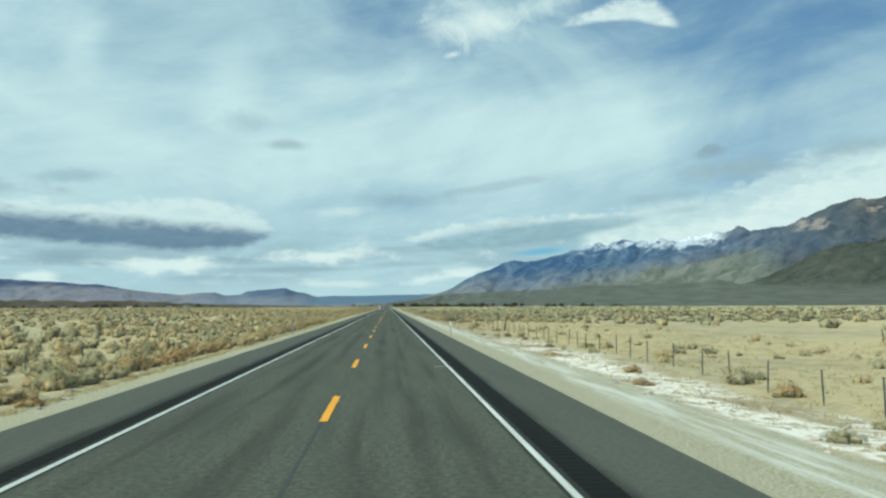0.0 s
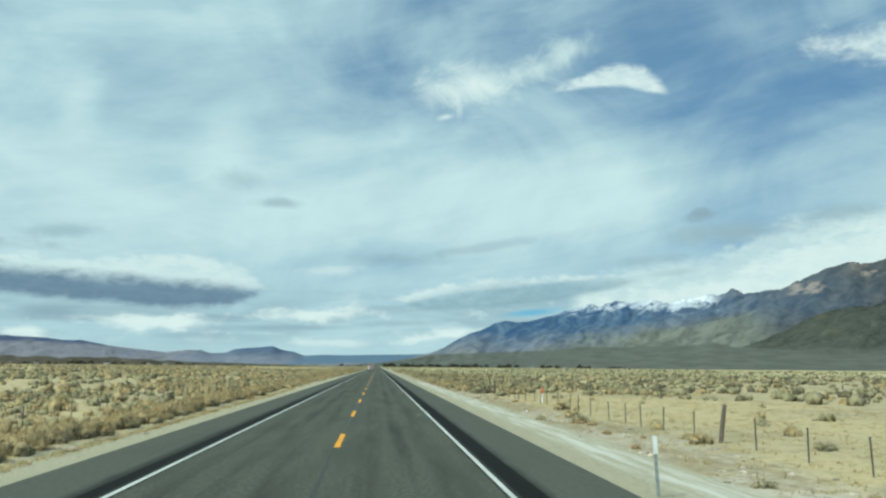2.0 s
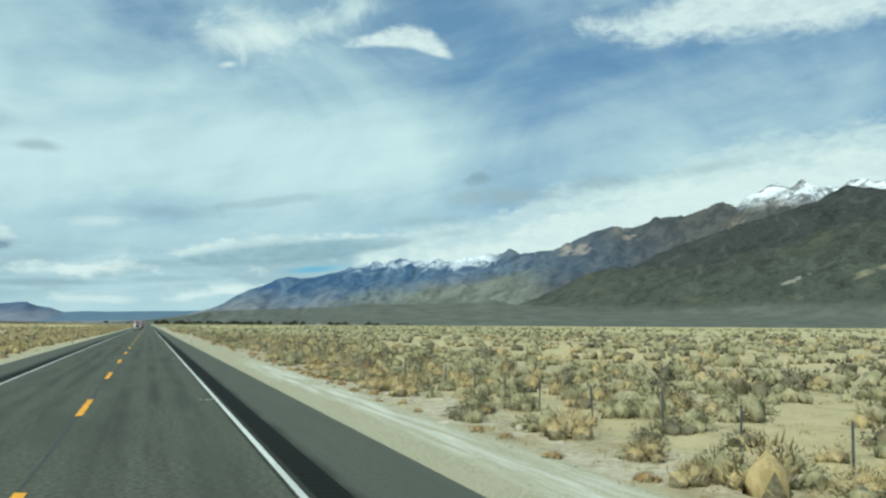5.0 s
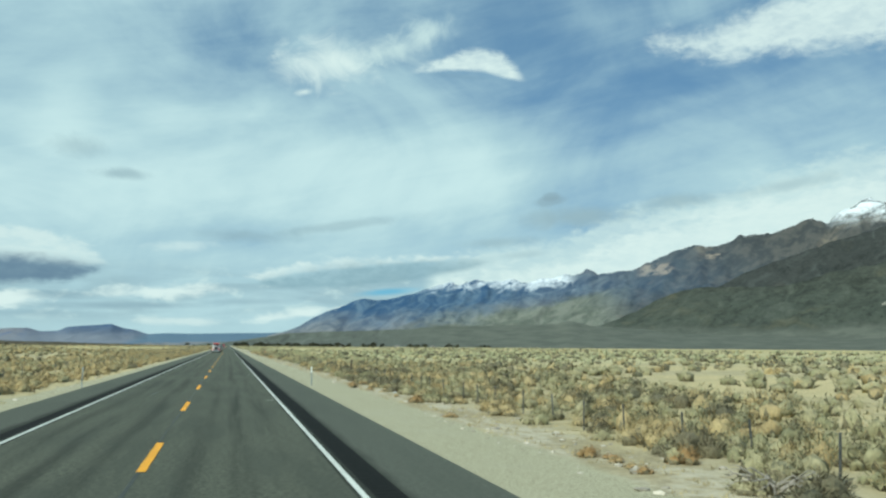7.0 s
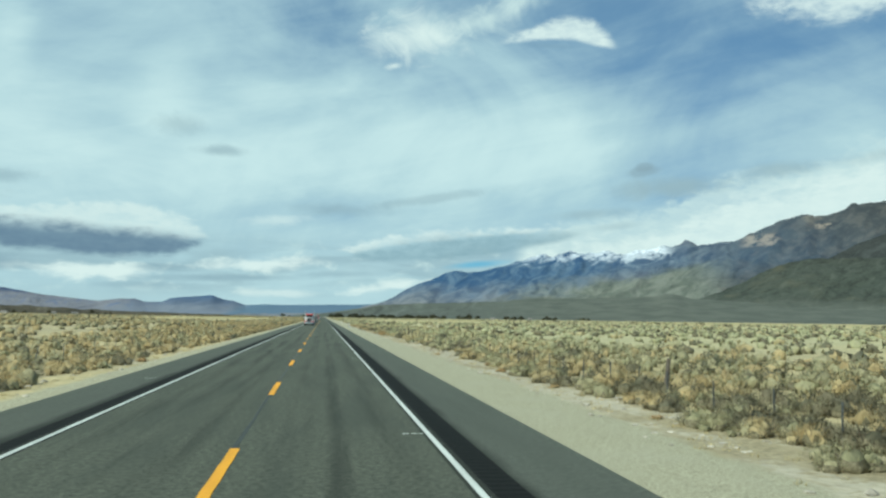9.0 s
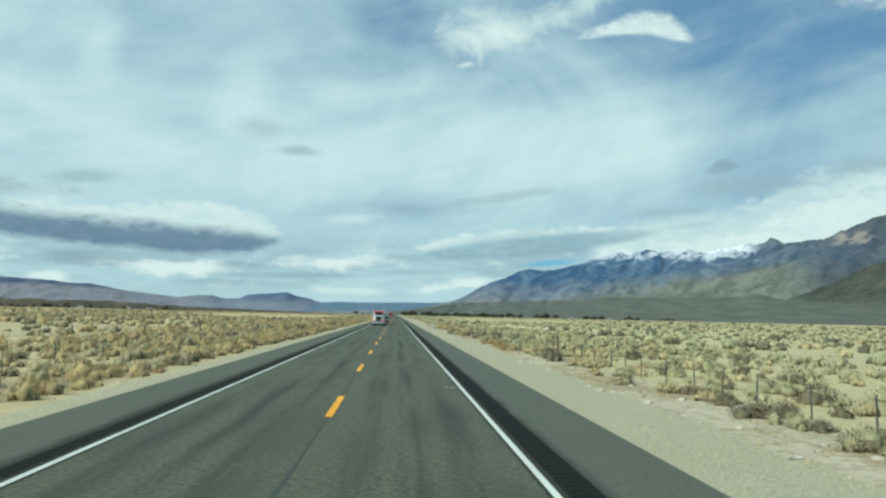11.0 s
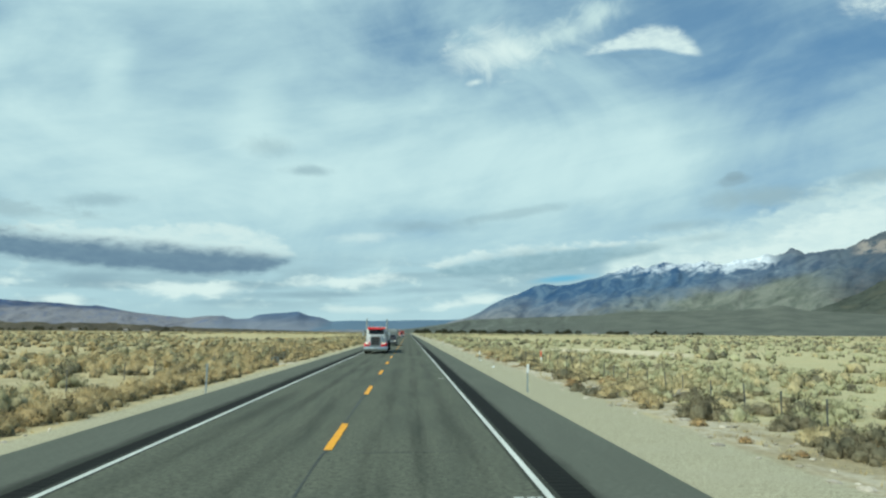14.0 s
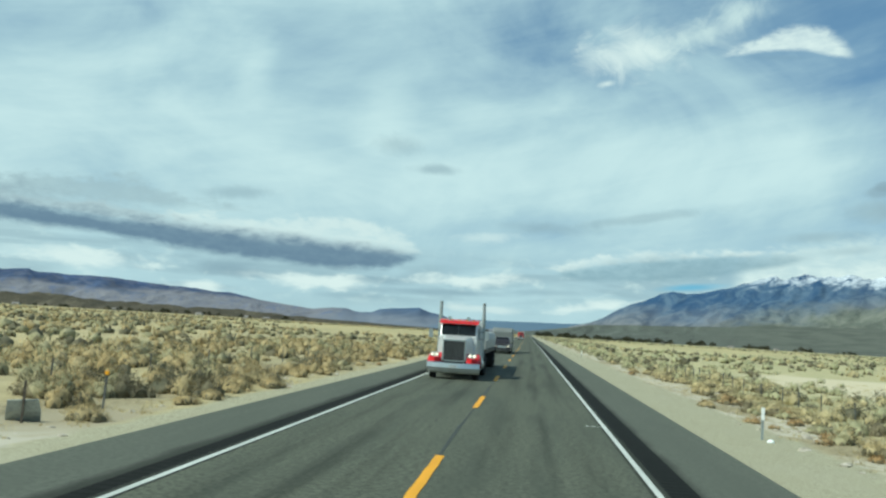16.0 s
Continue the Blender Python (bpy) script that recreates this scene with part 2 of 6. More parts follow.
    # small grey scraps
    for a0, e0, ra, re, tilt, dens in ((-10.0, 12.65, 2.3, 1.0, 0, 0.42), (-7.3, 11.1, 2.1, 0.50, 2, 0.62), (6.5, 8.2, 8.5, 0.45, 8, 0.42),
                                       (1.5, 7.4, 5.0, 0.6, 0, 0.35), (-20.8, 8.4, 3.2, 0.6, 6, 0.5)):
        color = cloud(color, a0, e0, ra, re, tilt, (0.29, 0.385, 0.45), dens, 0.15, 0.75, torn)
    color = cloud(color, 22.2, 10.15, 1.35, 0.42, 6, (0.27, 0.355, 0.425), 0.55, 0.45, 0.35, torn)
    color = cloud(color, 22.3, 10.45, 0.75, 0.40, 6, (0.27, 0.355, 0.425), 0.6, 0.45, 0.35, torn)
    nt.links.new(color, bg.inputs["Color"])


build_sky()


# ---------------------------------------------------------------- materials
def material(name, rough=0.9, metal=0.0, spec=0.3):
    mat = bpy.data.materials.new(name)
    mat.use_nodes = True
    bsdf = mat.node_tree.nodes["Principled BSDF"]
    bsdf.inputs["Roughness"].default_value, bsdf.inputs["Metallic"].default_value = rough, metal
    bsdf.inputs["Specular IOR Level"].default_value = spec
    return mat, mat.node_tree, bsdf


def position(nt):
    return nt.nodes.new("ShaderNodeNewGeometry").outputs["Position"]


def xyz(nt, v):
    s = nt.nodes.new("ShaderNodeSeparateXYZ")
    nt.links.new(v, s.inputs[0])
    return s.outputs


def bump(nt, bsdf, height, strength=0.3, dist=0.02):
    b = nt.nodes.new("ShaderNodeBump")
    b.inputs["Strength"].default_value, b.inputs["Distance"].default_value = strength, dist
    nt.links.new(height, b.inputs["Height"])
    nt.links.new(b.outputs[0], bsdf.inputs["Normal"])


def stretched(nt, v, sx, sy, sz=1.0):
    n = nt.nodes.new("ShaderNodeVectorMath")
    n.operation = "MULTIPLY"
    nt.links.new(v, n.inputs[0])
    n.inputs[1].default_value = (sx, sy, sz)
    return n.outputs[0]


def simple(name, col, rough=0.6, metal=0.0, vary=0.15, scale=6.0, spec=0.4):
    mat, nt, bsdf = material(name, rough, metal, spec)
    n = noise_tex(nt, position(nt), scale, 5.0)
    dark, light = tuple(c * (1 - vary) for c in col), tuple(min(1, c * (1 + vary)) for c in col)
    nt.links.new(mixed(nt, remap(nt, n, 0.3, 0.7), dark, light), bsdf.inputs["Base Color"])
    return mat


def m_fac(nt, v, k):
    return math_node(nt, "MULTIPLY", v, k)


def leaf_material(name, cols, rough=0.85, stand=None):
    """Plant colour that drifts from bush to bush and from leaf to leaf."""
    mat, nt, bsdf = material(name, rough, 0.0, 0.15)
    geo = nt.nodes.new("ShaderNodeNewGeometry")
    p = geo.outputs["Position"]
    a = mixed(nt, remap(nt, noise_tex(nt, stretched(nt, p, 1, 1, 0.2), 0.55, 2.0), 0.35, 0.65), cols[0], cols[1])
    a = mixed(nt, remap(nt, noise_tex(nt, stretched(nt, p, 1, 1, 0.2), 0.9, 1.0), 0.48, 0.62), a, cols[2])
    a = mixed(nt, m_fac(nt, remap(nt, noise_tex(nt, stretched(nt, p, 1.0, 1.0, 0.2), 0.45, 2.0), 0.60, 0.66), 0.5), a, tuple(c * 0.5 for c in cols[0]))
    if stand:
        # a paler stand of brush farther up the valley's right side
        px, py, pz = xyz(nt, p)
        here = m_fac(nt, math_node(nt, "MULTIPLY", remap(nt, px, 9.0, 12.0), remap(nt, math_node(nt, "ADD", py, m_fac(nt, noise_tex(nt, p, 0.05, 3.0), 80.0)), 300, 370)), 0.7)
        a = mixed(nt, here, a, stand)
    isl = remap(nt, geo.outputs["Random Per Island"], 0.0, 1.0, 0.90, 1.08, False)
    isl = math_node(nt, "MULTIPLY", isl, remap(nt, noise_tex(nt, stretched(nt, p, 1.0, 1.0, 0.3), 11.0, 4.0, 0.65), 0.34, 0.66, 0.78, 1.12))
    nt.links.new(mixed(nt, 1.0, a, vec3(nt, isl, isl, isl), "MULTIPLY"), bsdf.inputs["Base Color"])
    # thin leaves let some light through
    thin = nt.nodes.new("ShaderNodeBsdfTranslucent")
    nt.links.new(bsdf.inputs["Base Color"].links[0].from_socket, thin.inputs["Color"])
    both = nt.nodes.new("ShaderNodeMixShader")
    both.inputs[0].default_value = 0.30
    nt.links.new(bsdf.outputs[0], both.inputs[1])
    nt.links.new(thin.outputs[0], both.inputs[2])
    nt.links.new(both.outputs[0], nt.nodes["Material Output"].inputs["Surface"])
    return mat


def ground_material():
    mat, nt, bsdf = material("dry_ground", 0.95, 0.0, 0.15)
    p = position(nt)
    x, y, z = xyz(nt, p)
    m = lambda op, a, b=None, c=None: math_node(nt, op, a, b, c)
    ax = m("ABSOLUTE", x)
    big = noise_tex(nt, p, 0.035, 4.0)
    mid = noise_tex(nt, p, 0.35, 5.0, 0.6)
    fine = noise_tex(nt, p, 5.0, 5.0, 0.65)
    grit = noise_tex(nt, p, 38.0, 3.0, 0.7)
    # open valley floor: pale soil, straw-coloured dead grass, sage-grey patches
    soil = mixed(nt, remap(nt, mid, 0.35, 0.65), (0.33, 0.285, 0.17), (0.455, 0.39, 0.24))
    straw = mixed(nt, remap(nt, fine, 0.3, 0.7), (0.40, 0.33, 0.175), (0.56, 0.47, 0.27))
    col = mixed(nt, remap(nt, big, 0.40, 0.60), straw, soil)
    col = mixed(nt, m("MULTIPLY", remap(nt, noise_tex(nt, p, 0.9, 3.0), 0.52, 0.7), 0.6), col, (0.27, 0.25, 0.15))
    # low pale sage turf farther up the east side
    turf = m("MULTIPLY", m("MULTIPLY", remap(nt, x, 10.0, 13.0), remap(nt, y, 265, 330)), remap(nt, noise_tex(nt, p, 0.25, 4.0, 0.6), 0.35, 0.60, 0.35, 0.9))
    col = mixed(nt, turf, col, mixed(nt, remap(nt, fine, 0.3, 0.7), (0.37, 0.355, 0.20), (0.50, 0.465, 0.28)))
    far = remap(nt, m("ADD", y, m("MULTIPLY", ax, 0.8)), 250, 1100)
    sage = mixed(nt, remap(nt, noise_tex(nt, stretched(nt, p, 1, 0.35), 0.03, 5.0, 0.7), 0.42, 0.62), (0.47, 0.39, 0.20), (0.34, 0.30, 0.155))
    col = mixed(nt, m("MULTIPLY", far, 0.85), col, sage)
    # bare strip with salt crust between the gravel and the fence
    wob = m("ADD", ax, m("MULTIPLY", m("SUBTRACT", noise_tex(nt, p, 0.22, 4.0), 0.5), 3.2))
    strip = m("MULTIPLY", remap(nt, wob, 8.4, 9.0), remap(nt, wob, 12.5, 10.6))
    dirt = mixed(nt, remap(nt, fine, 0.35, 0.65), (0.235, 0.198, 0.122), (0.375, 0.318, 0.20))
    col = mixed(nt, m("MULTIPLY", strip, 0.85), col, dirt)
    right = remap(nt, x, 0.0, 1.0)
    crust = m("MULTIPLY", m("MULTIPLY", strip, right), m("MULTIPLY", remap(nt, noise_tex(nt, stretched(nt, p, 1.0, 0.4), 0.35, 5.0, 0.6), 0.42, 0.54), remap(nt, noise_tex(nt, p, 2.6, 5.0, 0.7), 0.36, 0.54)))
    col = mixed(nt, m("MULTIPLY", crust, m("MAXIMUM", remap(nt, y, 75, 40, 0.28, 0.95), remap(nt, y, 365, 395, 0.0, 0.40))), col, (0.78, 0.74, 0.64))
    # bare sandy clearing in the brush
    cx, cy = m("DIVIDE", m("SUBTRACT", x, 29.0), 10.0), m("DIVIDE", m("SUBTRACT", y, 462.0), 26.0)
    bare = m("ADD", m("SQRT", m("ADD", m("MULTIPLY", cx, cx), m("MULTIPLY", cy, cy))), m("MULTIPLY", m("SUBTRACT", noise_tex(nt, p, 0.12, 4.0), 0.5), 1.2))
    col = mixed(nt, m("MULTIPLY", remap(nt, bare, 1.1, 0.7), 0.8), col, (0.62, 0.54, 0.38))
    # salty sand below the western brush
    sx, sy = m("DIVIDE", m("ADD", x, 8.5), 1.5), m("DIVIDE", m("SUBTRACT", y, 416.5), 5.5)
    sand = m("ADD", m("SQRT", m("ADD", m("MULTIPLY", sx, sx), m("MULTIPLY", sy, sy))), m("MULTIPLY", m("SUBTRACT", noise_tex(nt, p, 0.9, 4.0), 0.5), 1.0))
    col = mixed(nt, remap(nt, sand, 1.15, 0.8), col, mixed(nt, m("MULTIPLY", remap(nt, y, 418, 414), remap(nt, mid, 0.4, 0.55)), (0.36, 0.31, 0.21), (0.50, 0.46, 0.37)))
    # gravel verge
    edge = m("ADD", ax, m("MULTIPLY", m("SUBTRACT", noise_tex(nt, p, 0.6, 5.0, 0.65), 0.5), 1.3))
    verge = remap(nt, m("ADD", m("ADD", edge, m("MULTIPLY", right, -1.75)), m("MULTIPLY", m("SUBTRACT", 1.0, right), m("MULTIPLY", remap(nt, y, 260, 150), -0.95))), 7.45, 6.95)
    chips = noise_tex(nt, p, 19.0, 4.0, 0.85)
    gravel = mixed(nt, remap(nt, chips, 0.36, 0.62), (0.22, 0.205, 0.138), (0.485, 0.452, 0.312))
    gravel = mixed(nt, m("MULTIPLY", remap(nt, mid, 0.45, 0.7), 0.5), gravel, (0.385, 0.36, 0.258))
    col = mixed(nt, verge, col, gravel)
    # pale wind-blown dust along the right verge
    dust_x = m("ADD", x, m("MULTIPLY", m("SUBTRACT", noise_tex(nt, stretched(nt, p, 1, 0.25), 0.35, 4.0), 0.5), 1.4))
    dust = m("MULTIPLY", remap(nt, dust_x, 6.9, 7.6), remap(nt, dust_x, 9.0, 8.1))
    streak = remap(nt, noise_tex(nt, stretched(nt, p, 2.2, 0.16), 1.2, 5.0, 0.65), 0.40, 0.62, 0.12, 1.0)
    reach = remap(nt, y, 188, 166, 0.0, 1.0)
    col = mixed(nt, m("MULTIPLY", m("MULTIPLY", dust, streak), m("MULTIPLY", reach, 0.85)), col, (0.60, 0.60, 0.52))
    nt.links.new(col, bsdf.inputs["Base Color"])
    bump(nt, bsdf, m("ADD", m("MULTIPLY", fine, 0.7), m("MULTIPLY", grit, 0.3)), 0.7, 0.05)
    return mat


def asphalt_material(name, dark, light, wear, tint):
    mat, nt, bsdf = material(name, 0.9, 0.0, 0.18 if wear else 0.12)
    p = position(nt)
    x, y, z = xyz(nt, p)
    m = lambda op, a, b=None, c=None: math_node(nt, op, a, b, c)
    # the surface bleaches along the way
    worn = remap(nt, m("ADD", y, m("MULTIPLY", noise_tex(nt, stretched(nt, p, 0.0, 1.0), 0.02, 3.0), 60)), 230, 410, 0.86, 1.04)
    grit = noise_tex(nt, p, 55.0, 3.0, 0.75)
    pebble = noise_tex(nt, p, 9.0, 6.0, 0.8)
    col = mixed(nt, remap(nt, m("ADD", m("MULTIPLY", grit, 0.35), m("MULTIPLY", pebble, 0.65)), 0.38, 0.62), dark, light)
    patch = noise_tex(nt, stretched(nt, p, 1.0, 0.12), 0.9, 5.0, 0.6)
    col = mixed(nt, m("MULTIPLY", remap(nt, patch, 0.42, 0.66), 0.6), col, tint)
    if wear:
        # tyre-polished tracks, and dark rubber and oil between and along them
        ax = m("ABSOLUTE", x)
        wander = m("MULTIPLY", m("SUBTRACT", noise_tex(nt, stretched(nt, p, 0.2, 0.12), 1.0, 3.0), 0.5), 0.5)
        for c0, w, f in ((0.95, 0.46, 0.50), (1.85, 0.34, 0.62), (2.75, 0.46, 0.44)):
            d = m("ABSOLUTE", m("ADD", m("SUBTRACT", ax, c0), wander))
            streaks = remap(nt, noise_tex(nt, stretched(nt, p, 1.5, 0.06), 1.0, 5.0, 0.62), 0.36, 0.66)
            col = mixed(nt, m("MULTIPLY", m("MULTIPLY", remap(nt, d, w, 0.05), streaks), f), col, tuple(c * 0.42 for c in dark))
    else:
        spray = m("ADD", m("ABSOLUTE", x), m("MULTIPLY", m("SUBTRACT", noise_tex(nt, stretched(nt, p, 1, 0.3), 1.5, 4.0), 0.5), 0.35))
        col = mixed(nt, m("MULTIPLY", remap(nt, spray, 4.58, 4.25), 0.8), col, tuple(c * 0.32 for c in dark))
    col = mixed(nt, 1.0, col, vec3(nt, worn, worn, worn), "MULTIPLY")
    nt.links.new(col, bsdf.inputs["Base Color"])
    bump(nt, bsdf, m("ADD", m("MULTIPLY", grit, 0.5), m("MULTIPLY", pebble, 0.5)), 0.45, 0.012)
    return mat


def paint_material(name, col, worn):
    mat, nt, bsdf = material(name, 0.65, 0.0, 0.35)
    p = position(nt)
    n = noise_tex(nt, p, 14.0, 5.0, 0.7)
    big = noise_tex(nt, stretched(nt, p, 1, 0.2), 2.0, 3.0)
    c = mixed(nt, remap(nt, big, 0.3, 0.7), tuple(v * 0.82 for v in col), col)
    nt.links.new(mixed(nt, math_node(nt, "MULTIPLY", remap(nt, n, 0.58, 0.75), worn), c, (0.10, 0.10, 0.09)), bsdf.inputs["Base Color"])
    bump(nt, bsdf, n, 0.3, 0.006)
    return mat


def rock_material(name, low, high, dark, haze_tint=0.0, snow=False, foot=None, span=(90, 360), west=False, scar=False, relief_tone=0.65):
    """Desert rock: sage-covered foot, bare ribs and scrub running down the slopes with relief shade painted in, snow
    near the crest, haze tint far off.
    """
    mat, nt, bsdf = material(name, 0.95, 0.0, 0.05)
    p = position(nt)
    x, y, z = xyz(nt, p)
    m = lambda op, a, b=None, c=None: math_node(nt, op, a, b, c)
    n1 = noise_tex(nt, p, 0.0035, 8.0, 0.62, 0.6)
    n2 = noise_tex(nt, stretched(nt, p, 1, 1, 0.7), 0.013, 7.0, 0.68, 0.4)
    ang = m("ARCTAN2", m("SUBTRACT", x, 1.5), m("SUBTRACT", y, 200.0))
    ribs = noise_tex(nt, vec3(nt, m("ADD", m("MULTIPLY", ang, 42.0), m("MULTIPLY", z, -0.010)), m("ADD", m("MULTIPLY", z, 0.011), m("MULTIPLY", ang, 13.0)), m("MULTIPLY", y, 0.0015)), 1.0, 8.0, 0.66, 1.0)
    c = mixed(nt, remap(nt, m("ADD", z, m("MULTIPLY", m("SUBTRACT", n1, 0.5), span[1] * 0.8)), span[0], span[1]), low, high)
    # mottling in the rock colour also stands in for cloud shadow
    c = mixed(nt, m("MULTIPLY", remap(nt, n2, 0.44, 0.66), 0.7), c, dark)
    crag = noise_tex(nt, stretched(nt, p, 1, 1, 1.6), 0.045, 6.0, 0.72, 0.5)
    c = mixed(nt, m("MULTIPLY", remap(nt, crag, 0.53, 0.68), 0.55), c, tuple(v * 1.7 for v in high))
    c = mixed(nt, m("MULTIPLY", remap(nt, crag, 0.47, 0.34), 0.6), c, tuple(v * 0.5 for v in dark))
    # light and dark streaks paint relief shading along ribs and ravines
    c = mixed(nt, m("MULTIPLY", remap(nt, ribs, 0.52, 0.68), relief_tone), c, tuple(v * 1.75 for v in high))
    c = mixed(nt, m("MULTIPLY", remap(nt, ribs, 0.47, 0.33), relief_tone), c, tuple(v * 0.6 for v in dark))
    if snow:
        # darker, greyer tone on the southern crest
        c = mixed(nt, m("MULTIPLY", remap(nt, ang, 0.44, 0.50), 0.95), c, mixed(nt, remap(nt, n2, 0.4, 0.6), (0.046, 0.052, 0.056), (0.086, 0.086, 0.082)))
        # bare pale cliff on the middle ridge
        cliff = m("MULTIPLY", m("MULTIPLY", remap(nt, ang, 0.488, 0.505), remap(nt, ang, 0.540, 0.525)), m("MULTIPLY", remap(nt, z, 385, 405), remap(nt, z, 480, 455)))
        cliff = m("MAXIMUM", cliff, m("MULTIPLY", m("MULTIPLY", remap(nt, ang, 0.570, 0.576), remap(nt, ang, 0.592, 0.586)), m("MULTIPLY", remap(nt, z, 478, 492), remap(nt, z, 522, 508))))
        c = mixed(nt, m("MULTIPLY", cliff, remap(nt, n2, 0.40, 0.56)), c, (0.32, 0.265, 0.205))
    c = mixed(nt, m("MULTIPLY", remap(nt, n1, 0.56, 0.70), 0.5), c, (high[0] * 1.9, high[1] * 1.65, high[2] * 1.35))
    # aerial haze painted as lavender and blue into the rock colour
    if haze_tint:
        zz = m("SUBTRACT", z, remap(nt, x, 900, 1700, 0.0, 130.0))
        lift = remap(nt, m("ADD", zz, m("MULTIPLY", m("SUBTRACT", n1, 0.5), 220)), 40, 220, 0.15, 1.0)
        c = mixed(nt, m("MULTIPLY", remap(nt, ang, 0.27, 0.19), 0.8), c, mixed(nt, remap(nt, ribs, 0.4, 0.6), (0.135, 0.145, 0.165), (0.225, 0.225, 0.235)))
        reach = m("MULTIPLY", m("MULTIPLY", remap(nt, x, 2900, 1300), lift), haze_tint)
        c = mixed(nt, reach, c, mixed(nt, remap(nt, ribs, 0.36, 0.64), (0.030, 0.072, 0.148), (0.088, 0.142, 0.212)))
    if snow:
        # pale scrub on the lower half of the southern slopes
        top = m("ADD", m("MULTIPLY", m("SUBTRACT", ang, 0.30), 925.0), 160.0)
        over = m("ADD", m("SUBTRACT", z, top), m("MULTIPLY", m("SUBTRACT", n1, 0.5), 190))
        apron = m("MULTIPLY", remap(nt, over, 25, -35), m("MULTIPLY", remap(nt, ang, 0.27, 0.32), remap(nt, ang, 0.50, 0.43)))
        c = mixed(nt, m("MULTIPLY", apron, 0.75), c, mixed(nt, remap(nt, ribs, 0.40, 0.60), (0.105, 0.120, 0.098), (0.170, 0.182, 0.148)))
    # haze painted as blue over the mesa and the far low ridge
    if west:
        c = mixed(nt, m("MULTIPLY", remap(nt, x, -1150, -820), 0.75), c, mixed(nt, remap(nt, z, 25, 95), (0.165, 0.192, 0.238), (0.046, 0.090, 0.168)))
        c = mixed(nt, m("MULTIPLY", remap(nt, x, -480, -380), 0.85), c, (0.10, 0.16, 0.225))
    if foot:
        c = mixed(nt, m("MULTIPLY", remap(nt, ang, 0.14, 0.28), remap(nt, m("ADD", z, m("MULTIPLY", m("SUBTRACT", n1, 0.5), 110)), foot[1], foot[0])), c, mixed(nt, remap(nt, n2, 0.4, 0.6), (0.092, 0.101, 0.085), (0.124, 0.132, 0.110)))
    if snow:
        rough = m("ADD", m("MULTIPLY", m("SUBTRACT", ribs, 0.5), 330), m("MULTIPLY", m("SUBTRACT", n2, 0.5), 150))
        north = m("MULTIPLY", m("MULTIPLY", remap(nt, m("ADD", z, rough), 315, 395), remap(nt, ang, 0.425, 0.405)), remap(nt, ang, 0.21, 0.26))
        peak = m("MULTIPLY", m("MULTIPLY", remap(nt, m("ADD", z, rough), 610, 720), remap(nt, ang, 0.700, 0.708)), m("MULTIPLY", remap(nt, n2, 0.60, 0.48, 0.2, 1.0), remap(nt, ribs, 0.60, 0.48, 0.15, 1.0)))
        c = mixed(nt, m("MULTIPLY", m("MAXIMUM", m("MULTIPLY", north, m("MULTIPLY", remap(nt, crag, 0.62, 0.46, 0.50, 1.0), remap(nt, ribs, 0.62, 0.48, 0.60, 1.0))), peak), 0.9), c, (0.74, 0.79, 0.84))
    if scar:
        u = m("DIVIDE", m("SUBTRACT", ang, 0.766), 0.012)
        v = m("DIVIDE", m("SUBTRACT", m("SUBTRACT", z, 176.0), m("MULTIPLY", u, 15.0)), 9.0)
        ragged = m("ADD", m("MULTIPLY", m("SUBTRACT", n2, 0.5), 9.0), m("MULTIPLY", m("SUBTRACT", n1, 0.5), 2.5))
        sc = remap(nt, m("ADD", m("SQRT", m("ADD", m("MULTIPLY", u, u), m("MULTIPLY", v, v))), ragged), 1.05, 0.7)
        c = mixed(nt, m("MULTIPLY", sc, 0.8), c, (0.25, 0.24, 0.20))
        wash = m("ABSOLUTE", m("SUBTRACT", m("SUBTRACT", z, 97.0), m("MULTIPLY", m("SUBTRACT", ang, 0.76), 1270.0)))
        fan = m("MULTIPLY", remap(nt, ang, 0.755, 0.775), remap(nt, wash, 20.0, 6.0))
        c = mixed(nt, m("MULTIPLY", fan, remap(nt, n1, 0.42, 0.58)), c, (0.20, 0.185, 0.13))
    nt.links.new(c, bsdf.inputs["Base Color"])
    return mat


